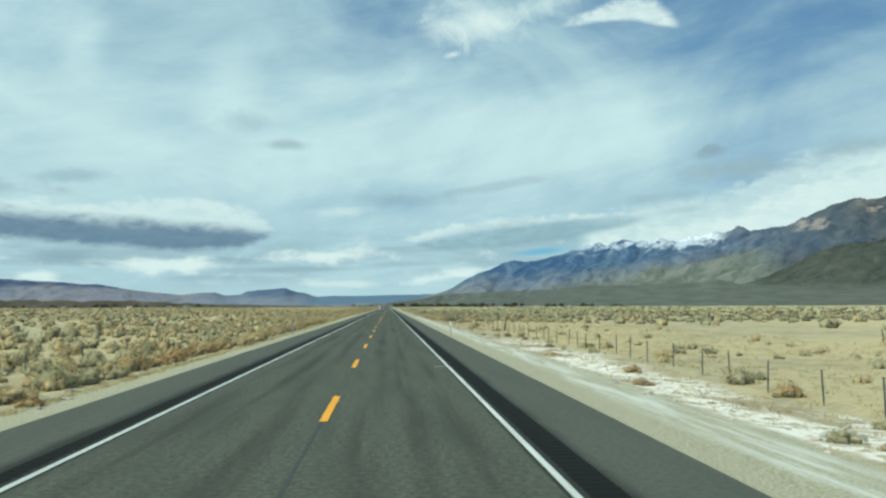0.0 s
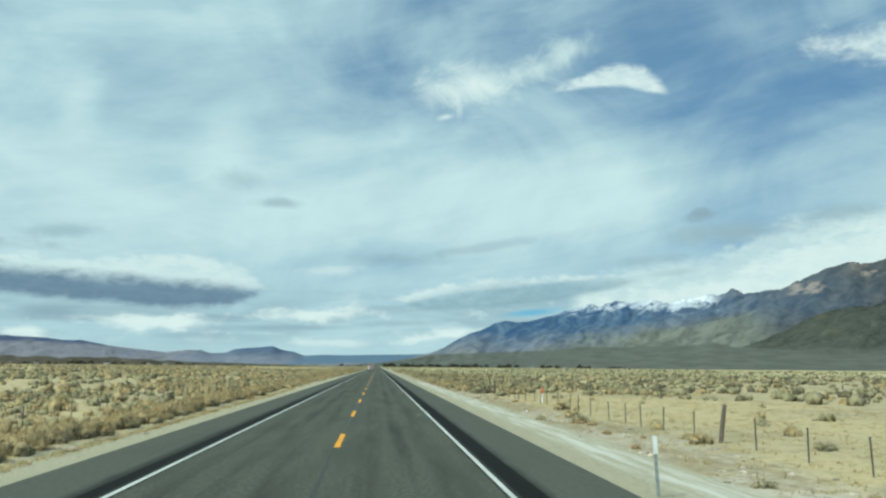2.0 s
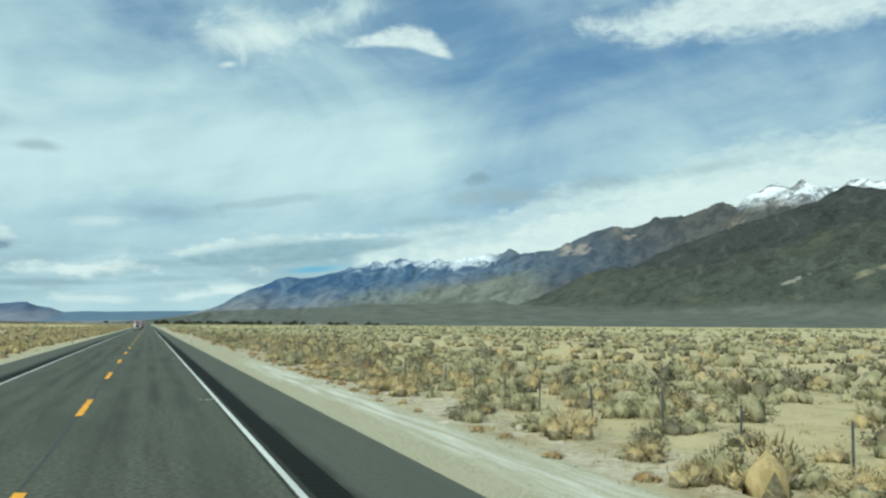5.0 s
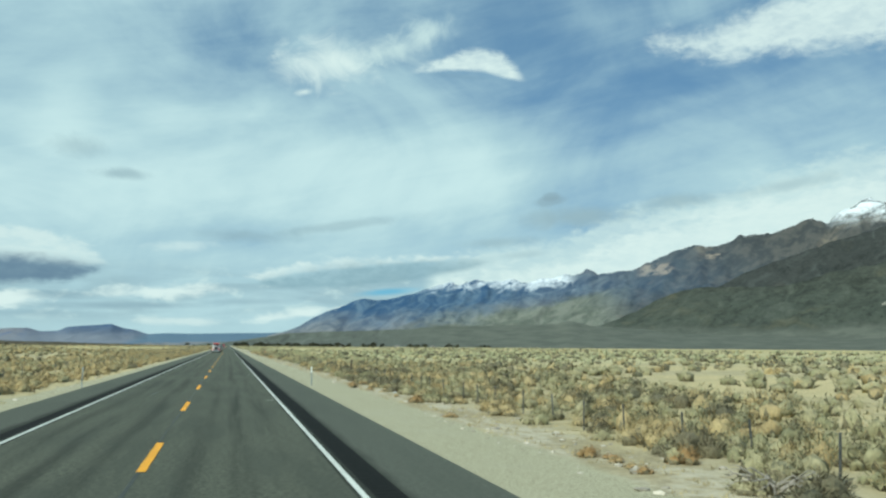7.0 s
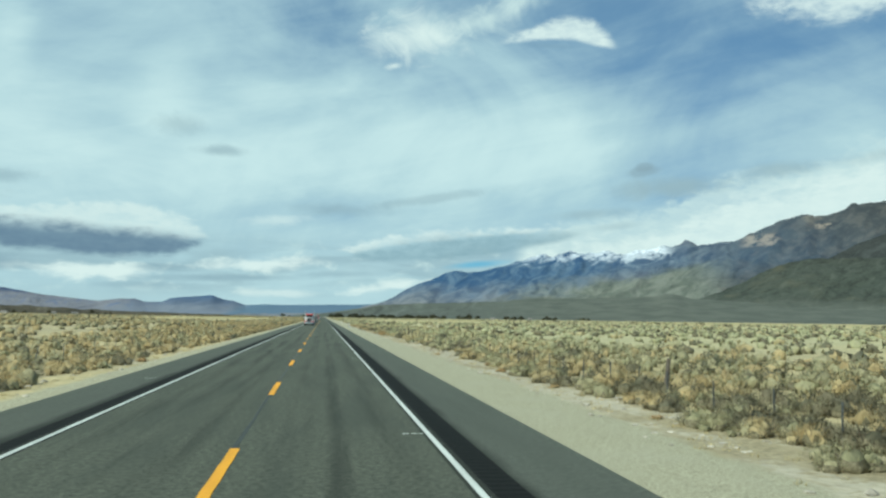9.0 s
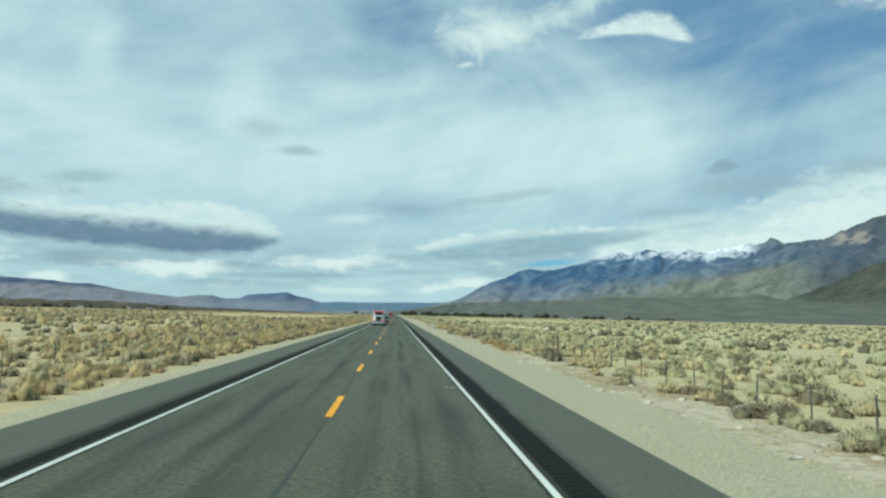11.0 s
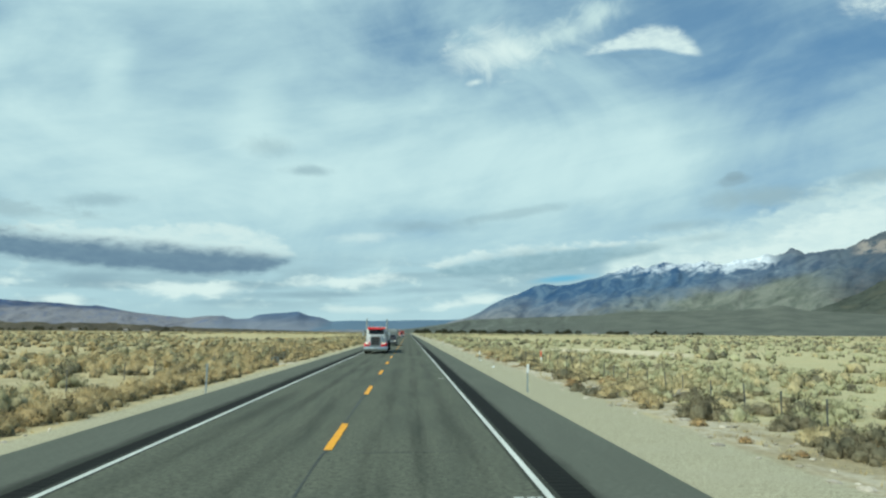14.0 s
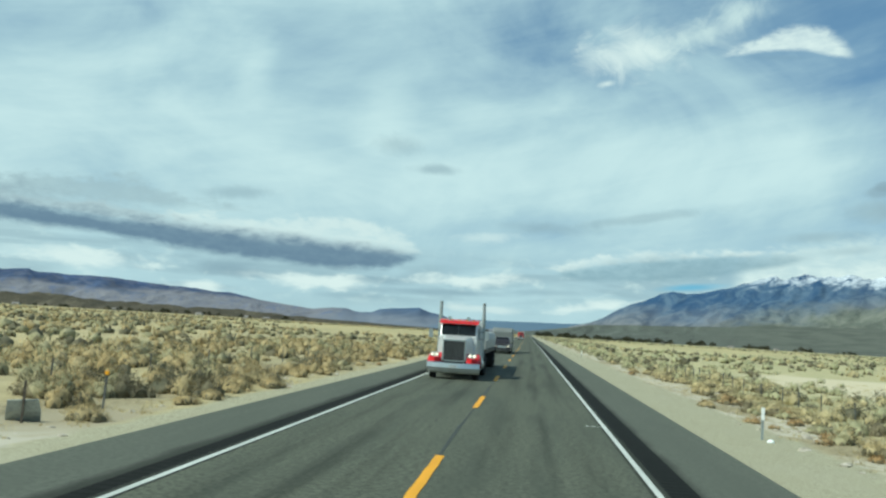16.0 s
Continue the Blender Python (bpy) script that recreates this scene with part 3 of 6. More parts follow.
MAT = {
    "ground": ground_material(),
    "lane": asphalt_material("lane_asphalt", (0.043, 0.049, 0.038), (0.146, 0.152, 0.112), True, (0.062, 0.069, 0.054)),
    "shoulder": asphalt_material("shoulder_asphalt", (0.076, 0.083, 0.067), (0.130, 0.138, 0.112), False, (0.088, 0.096, 0.078)),
    "rumble": asphalt_material("rumble_asphalt", (0.019, 0.021, 0.018), (0.042, 0.046, 0.040), False, (0.024, 0.027, 0.023)),
    "seam": simple("joint_sealant", (0.042, 0.047, 0.039), 0.7, 0, 0.25, 4.0),
    "yellow": paint_material("yellow_line_paint", (0.80, 0.37, 0.015), 0.4),
    "white": paint_material("white_line_paint", (0.60, 0.62, 0.57), 0.6),
    "sage": leaf_material("sage_leaves", ((0.40, 0.37, 0.22), (0.47, 0.425, 0.26), (0.35, 0.335, 0.195)), stand=(0.52, 0.515, 0.31)),
    "gold": leaf_material("rabbitbrush_leaves", ((0.56, 0.445, 0.235), (0.51, 0.42, 0.235), (0.49, 0.38, 0.195)), stand=(0.60, 0.53, 0.31)),
    "dark": leaf_material("greasewood_leaves", ((0.205, 0.185, 0.12), (0.25, 0.22, 0.14), (0.17, 0.165, 0.11))),
    "rust": leaf_material("dry_weed_leaves", ((0.46, 0.305, 0.14), (0.38, 0.25, 0.12), (0.53, 0.39, 0.20))),
    "core": simple("shaded_brush_twigs", (0.175, 0.155, 0.10), 0.95, 0, 0.35, 14.0, 0.05),
    "twig": simple("grey_twigs", (0.13, 0.105, 0.08), 0.9, 0, 0.3, 9.0, 0.1),
    "steel": simple("weathered_steel", (0.105, 0.11, 0.11), 0.65, 0.3, 0.3, 12.0),
    "galv": simple("galvanised_steel", (0.34, 0.38, 0.38), 0.5, 0.5, 0.15, 12.0),
    "post_white": simple("white_reflector_plate", (0.80, 0.82, 0.80), 0.45, 0, 0.06, 8.0),
    "post_red": simple("orange_red_marker", (0.75, 0.10, 0.04), 0.5, 0, 0.1, 8.0),
    "old_wood": simple("grey_weathered_wood", (0.13, 0.11, 0.09), 0.9, 0, 0.35, 18.0, 0.1),
    "tree": leaf_material("cottonwood_leaves", ((0.060, 0.066, 0.040), (0.075, 0.072, 0.046), (0.050, 0.052, 0.035))),
    "bark": simple("tree_bark", (0.10, 0.08, 0.06), 0.9, 0, 0.3, 3.0, 0.1),
}


# ---------------------------------------------------------------- mesh helpers
def mesh_arrays(name, verts, faces, slots=None, normals=None):
    """A mesh from arrays: verts (n, 3), faces (m, 3 or 4); slots: which material each face takes (2: the second); normals: soft ones, a vertex each."""
    verts, faces = np.asarray(verts, np.float32), np.asarray(faces, np.int32)
    me = bpy.data.meshes.new(name)
    k = faces.shape[1]
    me.vertices.add(len(verts))
    me.vertices.foreach_set("co", verts.ravel())
    me.loops.add(faces.size)
    me.loops.foreach_set("vertex_index", faces.ravel())
    me.polygons.add(len(faces))
    me.polygons.foreach_set("loop_start", np.arange(0, faces.size, k, dtype=np.int32))
    me.update(calc_edges=True)
    me.polygons.foreach_set("use_smooth", np.zeros(len(faces), dtype=bool) if slots is None else np.asarray(slots) > 0)
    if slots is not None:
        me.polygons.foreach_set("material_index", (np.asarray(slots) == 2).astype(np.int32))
    if normals is not None:
        me.polygons.foreach_set("use_smooth", np.ones(len(faces), dtype=bool))
        me.normals_split_custom_set_from_vertices(np.asarray(normals, np.float32))
    return me


def smooth(me):
    me.polygons.foreach_set("use_smooth", np.ones(len(me.polygons), dtype=bool))
    return me


def grid_mesh(name, X, Y, Z):
    """A sheet over a grid of points."""
    n, k = X.shape
    idx = np.arange(n * k).reshape(n, k)
    faces = np.stack([idx[:-1, :-1], idx[:-1, 1:], idx[1:, 1:], idx[1:, :-1]], -1).reshape(-1, 4)
    return mesh_arrays(name, np.stack([X, Y, Z], -1).reshape(-1, 3), faces)


def structure(name, me, mat, label, category):
    me.materials.append(MAT[mat] if isinstance(mat, str) else mat)
    return tagged(new(name, me), label, category, kind="structure")


def part(name, bm, mat, parent, label=""):
    """Links a bmesh or a mesh as one mesh object under a thing or a part."""
    if isinstance(bm, bmesh.types.BMesh):
        me = bpy.data.meshes.new(name)
        bm.to_mesh(me)
        bm.free()
    else:
        me = bm
    if not me.materials:
        me.materials.append(MAT[mat] if isinstance(mat, str) else mat)
    ob = new(name, me)
    ob.parent = parent
    return tagged(ob, label) if label else ob


def empty(name, label, category, group="", at=None):
    ob = tagged(new(name), label, category, group)
    ob.empty_display_size = 0.2
    if at is not None:
        ob.matrix_basis = at
    return ob


def box(bm, cx, cy, cz, sx, sy, sz, bevel=0.0, rot=None):
    """Adds a box of that centre and size, with rounded edges."""
    m = Matrix.Translation((cx, cy, cz)) @ (rot or Matrix()) @ Matrix.Diagonal((sx, sy, sz, 1))
    vs = bmesh.ops.create_cube(bm, size=1.0, matrix=m)["verts"]
    if bevel:
        es = list({e for v in vs for e in v.link_edges})
        bmesh.ops.bevel(bm, geom=es, offset=bevel, segments=2, affect="EDGES", clamp_overlap=True)
    return bm


def tube(bm, a, b, r0, r1=None, seg=12):
    """Adds a capped cylinder or cone from a to b."""
    a, b = Vector(a), Vector(b)
    d = b - a
    m = Matrix.Translation((a + b) / 2) @ d.to_track_quat("Z", "Y").to_matrix().to_4x4()
    bmesh.ops.create_cone(bm, cap_ends=True, segments=seg, radius1=r0, radius2=r0 if r1 is None else r1, depth=d.length, matrix=m)
    return bm


def fbm(X, Y, octaves=5, lac=2.0, gain=0.5, ridged=False, seed=0):
    """Layered value noise over arrays of coordinates."""
    out, amp, tot = np.zeros_like(X, dtype=float), 1.0, 0.0
    for o in range(octaves):
        xi, yi = np.floor(X).astype(np.int64), np.floor(Y).astype(np.int64)
        fx, fy = X - xi, Y - yi
        fx, fy = fx * fx * (3 - 2 * fx), fy * fy * (3 - 2 * fy)

        def lattice(i, j):
            h = (i * 374761393 + j * 668265263 + (seed + o * 7919) * 1274126177) & 0x7FFFFFFF
            h = ((h ^ (h >> 13)) * 1103515245) & 0x7FFFFFFF
            return ((h ^ (h >> 16)) & 0xFFFF) / 65535.0
        v = (lattice(xi, yi) * (1 - fx) + lattice(xi + 1, yi) * fx) * (1 - fy) + (lattice(xi, yi + 1) * (1 - fx) + lattice(xi + 1, yi + 1) * fx) * fy
        out += amp * (1 - np.abs(2 * v - 1) if ridged else v)
        tot += amp
        X, Y, amp = X * lac + 17.3, Y * lac + 5.1, amp * gain
    return out / tot


# ---------------------------------------------------------------- ground and road
ROAD_START, ROAD_END = -60.0, 5200.0
LANE, PAVED = 3.66, 6.03


def ground_height(X, Y):
    ax = np.abs(X)
    z = -0.05 - 0.10 * np.clip((ax - 6.3) / 3.0, 0, 1)
    rough = np.clip((ax - np.where(X > 0, 8.6, 6.9)) / 1.5, 0, 1)
    z += rough * (0.16 * (fbm(X / 2.2, Y / 2.6, 4, seed=3) - 0.45) + 0.35 * (fbm(X / 14, Y / 18, 3, seed=5) - 0.5))
    z += np.clip((ax - 60) / 400, 0, 1) * 2.0 * (fbm(X / 160, Y / 160, 3, seed=6) - 0.5)
    return np.where(ax < 6.3, -0.05, z)


def build_ground():
    near = np.arange(0, 16, 0.5)
    far = 16 * 1.135 ** np.arange(0, 48)
    half = np.concatenate([near, far[far < 6500]])
    xs = np.concatenate([-half[:0:-1], half])
    ys = np.concatenate([np.array([-600.0, -300, -150, -80, -50]), np.arange(-30, 520, 1.7), 520 + 8 * 1.12 ** np.arange(0, 56)])
    ys = ys[ys < 5300]
    X, Y = np.meshgrid(xs, ys)
    structure("ground", smooth(grid_mesh("ground", X, Y, ground_height(X, Y))), "ground",
              "dry desert valley floor of pale soil, straw and gravel verges", "ground")


def strip(name, x0, x1, z, mat, label, category, y0=ROAD_START, y1=ROAD_END, thick=0.12):
    """A long flat slab beside or on the road."""
    ys = np.concatenate([np.linspace(y0, min(y1, 500), 60), np.linspace(500, y1, 20)[1:]]) if y1 > 500 else np.linspace(y0, y1, 20)
    prof = [(x0, z - thick), (x0, z), (x1, z), (x1, z - thick)]
    X = np.array([[p[0] for p in prof]] * len(ys))
    Z = np.array([[p[1] for p in prof]] * len(ys))
    return structure(name, grid_mesh(name, X, np.repeat(ys[:, None], 4, 1), Z), mat, label, category)


def rumble_mesh(x0, x1):
    """Milled grooves across the shoulder's inner edge."""
    ys, zs = [], []
    y = -20.0
    while y < 470:
        ys += [y, y + 0.04, y + 0.09, y + 0.14, y + 0.18]
        zs += [0.0, -0.003, -0.005, -0.003, 0.0]
        y += 0.305
    ys += [900, 5200]
    zs += [0.0, 0.0]
    ys, zs = np.array(ys), np.array(zs)
    return grid_mesh("rumble_strip", np.array([[x0, x1]] * len(ys)), np.repeat(ys[:, None], 2, 1), np.repeat(zs[:, None], 2, 1))


def build_road():
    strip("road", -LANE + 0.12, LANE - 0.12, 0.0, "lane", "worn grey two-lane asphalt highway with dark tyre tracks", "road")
    for side, nm in ((-1, "shoulder_west"), (1, "shoulder_east")):
        wide = 0.66 if side > 0 else 0.52
        # the shoulder is cut by the milled strip, so that nothing lies in one plane
        a, b = sorted((side * (LANE - 0.12), side * (LANE + 0.16)))
        strip(nm + "_inner", a, b, -0.001, "shoulder", "smooth dark asphalt margin under the edge line", "road shoulder")
        a, b = sorted((side * (LANE + wide), side * PAVED))
        strip(nm, a, b, -0.001, "shoulder", "smooth grey asphalt shoulder beside a gravel verge", "road shoulder")
        a, b = sorted((side * (LANE + 0.16), side * (LANE + wide)))
        structure("rumble_strip_" + nm[9:], rumble_mesh(a, b), "rumble", "dark sealed rumble strip milled into the shoulder", "rumble strip")
        a, b = sorted((side * (LANE - 0.054), side * (LANE + 0.054)))
        strip("edge_line_" + nm[9:], a, b, 0.005, "white", "solid white painted edge line", "road marking", thick=0.004)
    # sealed joint down the middle
    ys = np.arange(-50, 900, 0.7)
    wob = (fbm(ys / 3.0, ys * 0 + 2.0, 3, seed=21) - 0.5) * 0.06
    wid = 0.008 + 0.055 * fbm(ys / 5.0, ys * 0 + 9.0, 3, seed=22)
    X = np.stack([wob - wid, wob + wid], 1) - 0.03
    structure("centre_joint", grid_mesh("centre_joint", X, np.repeat(ys[:, None], 2, 1), np.full_like(X, 0.003)), "seam",
              "dark sealed lengthwise joint in the asphalt", "road joint")


DASH_STEP, DASH_LEN = 14.695, 4.75


def dash_mesh(length, width=0.17):
    """One painted dash with ragged ends, a few millimetres thick."""
    ts = np.linspace(0, length, 9)
    bm = bmesh.new()
    rows = []
    for i, t in enumerate(ts):
        o = 0.008 * math.sin(i * 2.3)
        end = 0.08 if i in (0, len(ts) - 1) else 0.0
        rows.append([bm.verts.new((-width / 2 + o + end * 0.2, t + (end if i == 0 else 0), 0.004)), bm.verts.new((-width / 2 + o, t, 0.009)),
                     bm.verts.new((width / 2 + o, t - (end if i else 0) * 0.5, 0.009)), bm.verts.new((width / 2 + o, t, 0.004))])
    for a, b in zip(rows, rows[1:]):
        for i in range(3):
            bm.faces.new((a[i], a[i + 1], b[i + 1], b[i]))
    bm.normal_update()
    me = bpy.data.meshes.new("lane_dash")
    bm.to_mesh(me)
    bm.free()
    return me


def build_markings():
    me = dash_mesh(DASH_LEN)
    me.materials.append(MAT["yellow"])
    for k in range(-3, 110):
        ob = tagged(new("lane_dash", me), "broken yellow centre line dash painted on asphalt", "road marking", "yellow centre dashes", "structure")
        ob.location = (0, k * DASH_STEP, 0)
    tick = bpy.data.meshes.new("survey_tick")
    bm = bmesh.new()
    for dx, w in ((-0.16, 0.14), (0.02, 0.12), (0.15, 0.08)):
        box(bm, dx, 0.02 * dx, 0.004, w, 0.06, 0.004)
    bm.to_mesh(tick)
    bm.free()
    tick.materials.append(MAT["white"])
    for k in range(14):
        ob = tagged(new("survey_tick", tick), "short chipped white tick mark painted beside the edge line", "road marking", "white survey ticks", "structure")
        ob.location = (3.36, 29.6 + 30.28 * k, 0)
    ob = tagged(new("survey_tick", tick), "short chipped white tick mark painted on the shoulder", "road marking", "white survey ticks", "structure")
    ob.location = (-4.75, 256.4, 0.002)


def build_cracks():
    """Sealed cross cracks and a dark skid mark in the lanes."""
    for x0, x1, y0 in ((-3.4, 0.9, 218.3), (0.4, 3.4, 367.1), (-3.3, 3.3, 118.0), (-3.4, 3.2, 285.0)):
        xs = np.linspace(x0, x1, 24)
        yy = y0 + (fbm(xs * 1.4, xs * 0 + y0, 4, seed=61) - 0.5) * 0.5
        wid = 0.010 + 0.034 * fbm(xs * 3.0, xs * 0 + 3.0, 3, seed=62)
        Y = np.stack([yy - wid, yy + wid], 1)
        structure("road_crack", grid_mesh("road_crack", np.repeat(xs[:, None], 2, 1), Y, np.full_like(Y, 0.0035)), "seam", "thin dark sealed crack across the asphalt", "road crack")
    ys = np.linspace(215.6, 218.2, 14)
    wid = 0.10 * np.sin(np.linspace(0.25, 2.9, 14)) + 0.02 * np.sin(ys * 9)
    X = np.stack([-1.92 + 0.05 * (ys - 215.6) - wid, -1.92 + 0.05 * (ys - 215.6) + wid], 1)
    structure("skid_mark", grid_mesh("skid_mark", X, np.repeat(ys[:, None], 2, 1), np.full_like(X, 0.0035)), "seam", "short dark rubber skid mark on the lane", "skid mark")


build_ground()
build_cracks()
build_road()
build_markings()


# ---------------------------------------------------------------- mountains round the valley
VIEW = (1.5, 200.0)


def range_mesh(name, az, r, height):
    """A range on an arc round VIEW, shaped to fit the camera's view, from a height over bearing (degrees) and distance.
    """
    AZ, R = np.meshgrid(az, r)
    X, Y = VIEW[0] + R * np.sin(np.radians(AZ)), VIEW[1] + R * np.cos(np.radians(AZ))
    return smooth(grid_mesh(name, X, Y, height(AZ, R, X, Y)))


def crest_at(pts):
    a, e = np.array([p[0] for p in pts], float), np.array([p[1] for p in pts], float)
    return lambda az: np.interp(az, a, e)


def flank(H, u, power=1.25):
    """Concave slope from the foot (u=0) to the crest (u=1), and down behind."""
    up = np.clip(u, 0, 1) ** power
    back = np.clip(1 - (u - 1) * 1.6, 0, 1)
    return H * np.where(u <= 1, up, back)


def gullies(AZ, R, pitch, seed, far=4700):
    """Branching spurs and ravines, 0 in the ravines and 1 on the spurs."""
    s = np.radians(AZ) * far
    w1 = 1.1 * pitch * (fbm(s / (2.2 * pitch), R / (2.2 * pitch), 3, seed=seed + 1) - 0.5)
    w2 = 1.1 * pitch * (fbm(s / (2.2 * pitch) + 31, R / (2.2 * pitch) + 7, 3, seed=seed + 3) - 0.5)
    lean = 0.35 * (R - far)
    big = fbm((s + w1 - lean) / pitch, (R + w2) / (pitch * 2.2), 5, gain=0.5, ridged=True, seed=seed)
    return np.clip((big - 0.30) / 0.55, 0, 1)


def build_mountains():
    # main range: bearing in degrees, height in metres of the crest, scaled to fit the camera's view
    high = crest_at(((0, 40), (2.5, 62), (3.9, 84), (4.8, 116), (5.6, 160), (6.5, 197), (7.5, 227), (8.4, 266), (9.2, 278), (10, 269), (11, 279), (12, 306), (12.8, 316), (13.4, 336), (14.3, 360),
                     (15.3, 387), (15.8, 362), (17, 395), (18.8, 384), (19.8, 402), (20.6, 386), (21.6, 410), (22.6, 408), (23.4, 437), (24, 425), (24.9, 466), (25.6, 432), (26.8, 443), (27.8, 445),
                     (28.8, 487), (29.8, 525), (30.7, 560), (32.3, 590), (33.2, 581), (34.4, 602), (35.1, 638), (36.1, 636), (37, 645), (37.9, 668), (38.8, 709), (39.4, 714), (39.9, 692), (40.4, 675),
                     (41, 738), (41.8, 765), (42.8, 800), (43.4, 769), (43.9, 775), (44.4, 808), (45.4, 767), (46.7, 758), (47.5, 795), (50, 770), (58, 690), (75, 500)))

    def main(AZ, R, X, Y):
        u = (R - 3470) / 1250
        # the slopes follow the broad shape of the crest, the teeth stay near its top
        broad = sum(high(AZ + d) for d in np.linspace(-3, 3, 13)) / 13
        teeth = high(AZ) + 22 * (fbm(AZ * 3.2, R / 160, 4, gain=0.6, ridged=True, seed=46) - 0.62) * np.clip((AZ - 11) / 4, 0.15, 1)
        H = broad + (teeth - broad) * np.clip((u - 0.55) / 0.45, 0, 1) ** 1.5
        g = 0.62 * gullies(AZ, R, 290, 31) + 0.38 * gullies(AZ, R, 105, 37)
        cut = (1 - g) * np.clip(1.06 - u, 0.02, 1) * np.clip(u * 5, 0, 1)
        z = flank(H, u, 1.25) * (1 - 0.72 * cut)
        z += 0.045 * H * (fbm(np.radians(AZ) * 4700 / 60, R / 80, 4, ridged=True, seed=40) - 0.7) * np.clip(u, 0, 1) * np.clip(1.4 - u, 0.4, 1)
        apron = 80 * np.clip((R - 2600) / 1900, 0, 1) ** 1.6 * np.clip((AZ - 1) / 15, 0.12, 1)
        apron += 3 * (fbm(np.radians(AZ) * 4000 / 120, R / 400, 4, seed=44) - 0.5) * np.clip((R - 2700) / 600, 0, 1)
        return np.maximum(z, apron) - 3 * np.clip((2700 - R) / 100, 0, 1)
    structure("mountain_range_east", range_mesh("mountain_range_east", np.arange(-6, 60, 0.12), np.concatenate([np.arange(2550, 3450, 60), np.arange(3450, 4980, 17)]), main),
              rock_material("hazy_range_rock", (0.195, 0.206, 0.170), (0.138, 0.134, 0.124), (0.070, 0.075, 0.070), 0.95, True, (80, 120)),
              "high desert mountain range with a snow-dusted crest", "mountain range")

    # ridge before the snow peak, cloud shade painted into its dark colour
    mid = crest_at(((28, 40), (31, 180), (33, 290), (35.1, 376), (37, 426), (38.8, 468), (40.6, 518), (42.4, 553), (44.1, 588), (45.4, 612), (46.2, 651), (47.1, 686), (47.9, 672), (52, 640), (60, 560)))

    def ridge(AZ, R, X, Y):
        u = (R - 3350) / 900
        g = 0.62 * gullies(AZ, R, 280, 63, 4200) + 0.38 * gullies(AZ, R, 100, 67, 4200)
        cut = (1 - g) * np.clip(1.05 - u, 0.02, 1) * np.clip((u - 0.06) * 2.6, 0, 1)
        return flank(mid(AZ), u, 1.35) * (1 - 0.62 * cut) + 0.05 * mid(AZ) * np.clip(u, 0, 1) * np.clip(1.3 - u, 0.5, 1) * (fbm(np.radians(AZ) * 4200 / 75, R / 90, 5, ridged=True, seed=69) - 0.7)
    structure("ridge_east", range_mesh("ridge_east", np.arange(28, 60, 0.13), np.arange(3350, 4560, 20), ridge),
              rock_material("shaded_ridge_rock", (0.050, 0.057, 0.053), (0.044, 0.048, 0.046), (0.029, 0.034, 0.033), 0.0, False, span=(110, 420), relief_tone=0.6),
              "rocky ridge below the snow peak, coloured dark for cloud shade", "mountain ridge")

    foot = crest_at(((20, 0), (23, 50), (25.5, 96), (26.9, 130), (28.3, 167), (29.8, 219), (31.4, 256), (33.3, 272), (35.2, 266), (37, 264), (38.8, 285), (40.6, 322), (42.4, 342), (44.1, 360), (45.7, 397), (48, 440), (52, 470), (60, 440)))

    def dark(AZ, R, X, Y):
        u = (R - 2750) / 850
        g = 0.62 * gullies(AZ, R, 240, 51, 3500) + 0.38 * gullies(AZ, R, 90, 55, 3500)
        cut = (1 - g) * np.clip(1.1 - u, 0.03, 1) * np.clip((u - 0.06) * 2.6, 0, 1)
        return flank(foot(AZ), u, 1.4) * (1 - 0.55 * cut) + 0.06 * foot(AZ) * np.clip(u, 0, 1) * (fbm(np.radians(AZ) * 3500 / 55, R / 70, 4, ridged=True, seed=59) - 0.6) + 60 * np.clip((R - 2600) / 1900, 0, 1) ** 1.6 * np.clip((AZ - 8) / 10, 0, 1) * np.clip(1.2 - u, 0, 1) - 4
    # foothill tones are set dim to paint in cloud shade
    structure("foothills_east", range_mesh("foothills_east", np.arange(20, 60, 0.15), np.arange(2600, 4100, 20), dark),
              rock_material("foothill_rock", (0.062, 0.072, 0.059), (0.056, 0.062, 0.051), (0.034, 0.040, 0.035), 0.0, False, (40, 110), span=(110, 330), scar=True, relief_tone=0.6),
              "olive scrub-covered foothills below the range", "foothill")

    fan = crest_at(((-2, 8), (0, 16), (2, 34), (4, 52), (6.4, 60), (11.5, 70), (15.5, 86), (20.3, 92), (22.8, 94), (23.3, 104), (24.0, 106), (24.8, 94), (26, 84), (30, 70), (40, 60), (60, 60)))

    def bajada(AZ, R, X, Y):
        u = (R - 2350) / 850
        return flank(fan(AZ), u, 1.05) * (0.94 + 0.12 * fbm(AZ * 1.1, R / 160, 4, seed=57)) - 2
    structure("alluvial_fan_east", range_mesh("alluvial_fan_east", np.arange(-2, 60, 0.25), np.arange(2330, 3900, 45), bajada),
              rock_material("bench_scrub", (0.108, 0.118, 0.100), (0.094, 0.102, 0.088), (0.080, 0.088, 0.077), foot=(400, 420), span=(40, 160)), "smooth grey-green alluvial slope below the range", "alluvial fan")

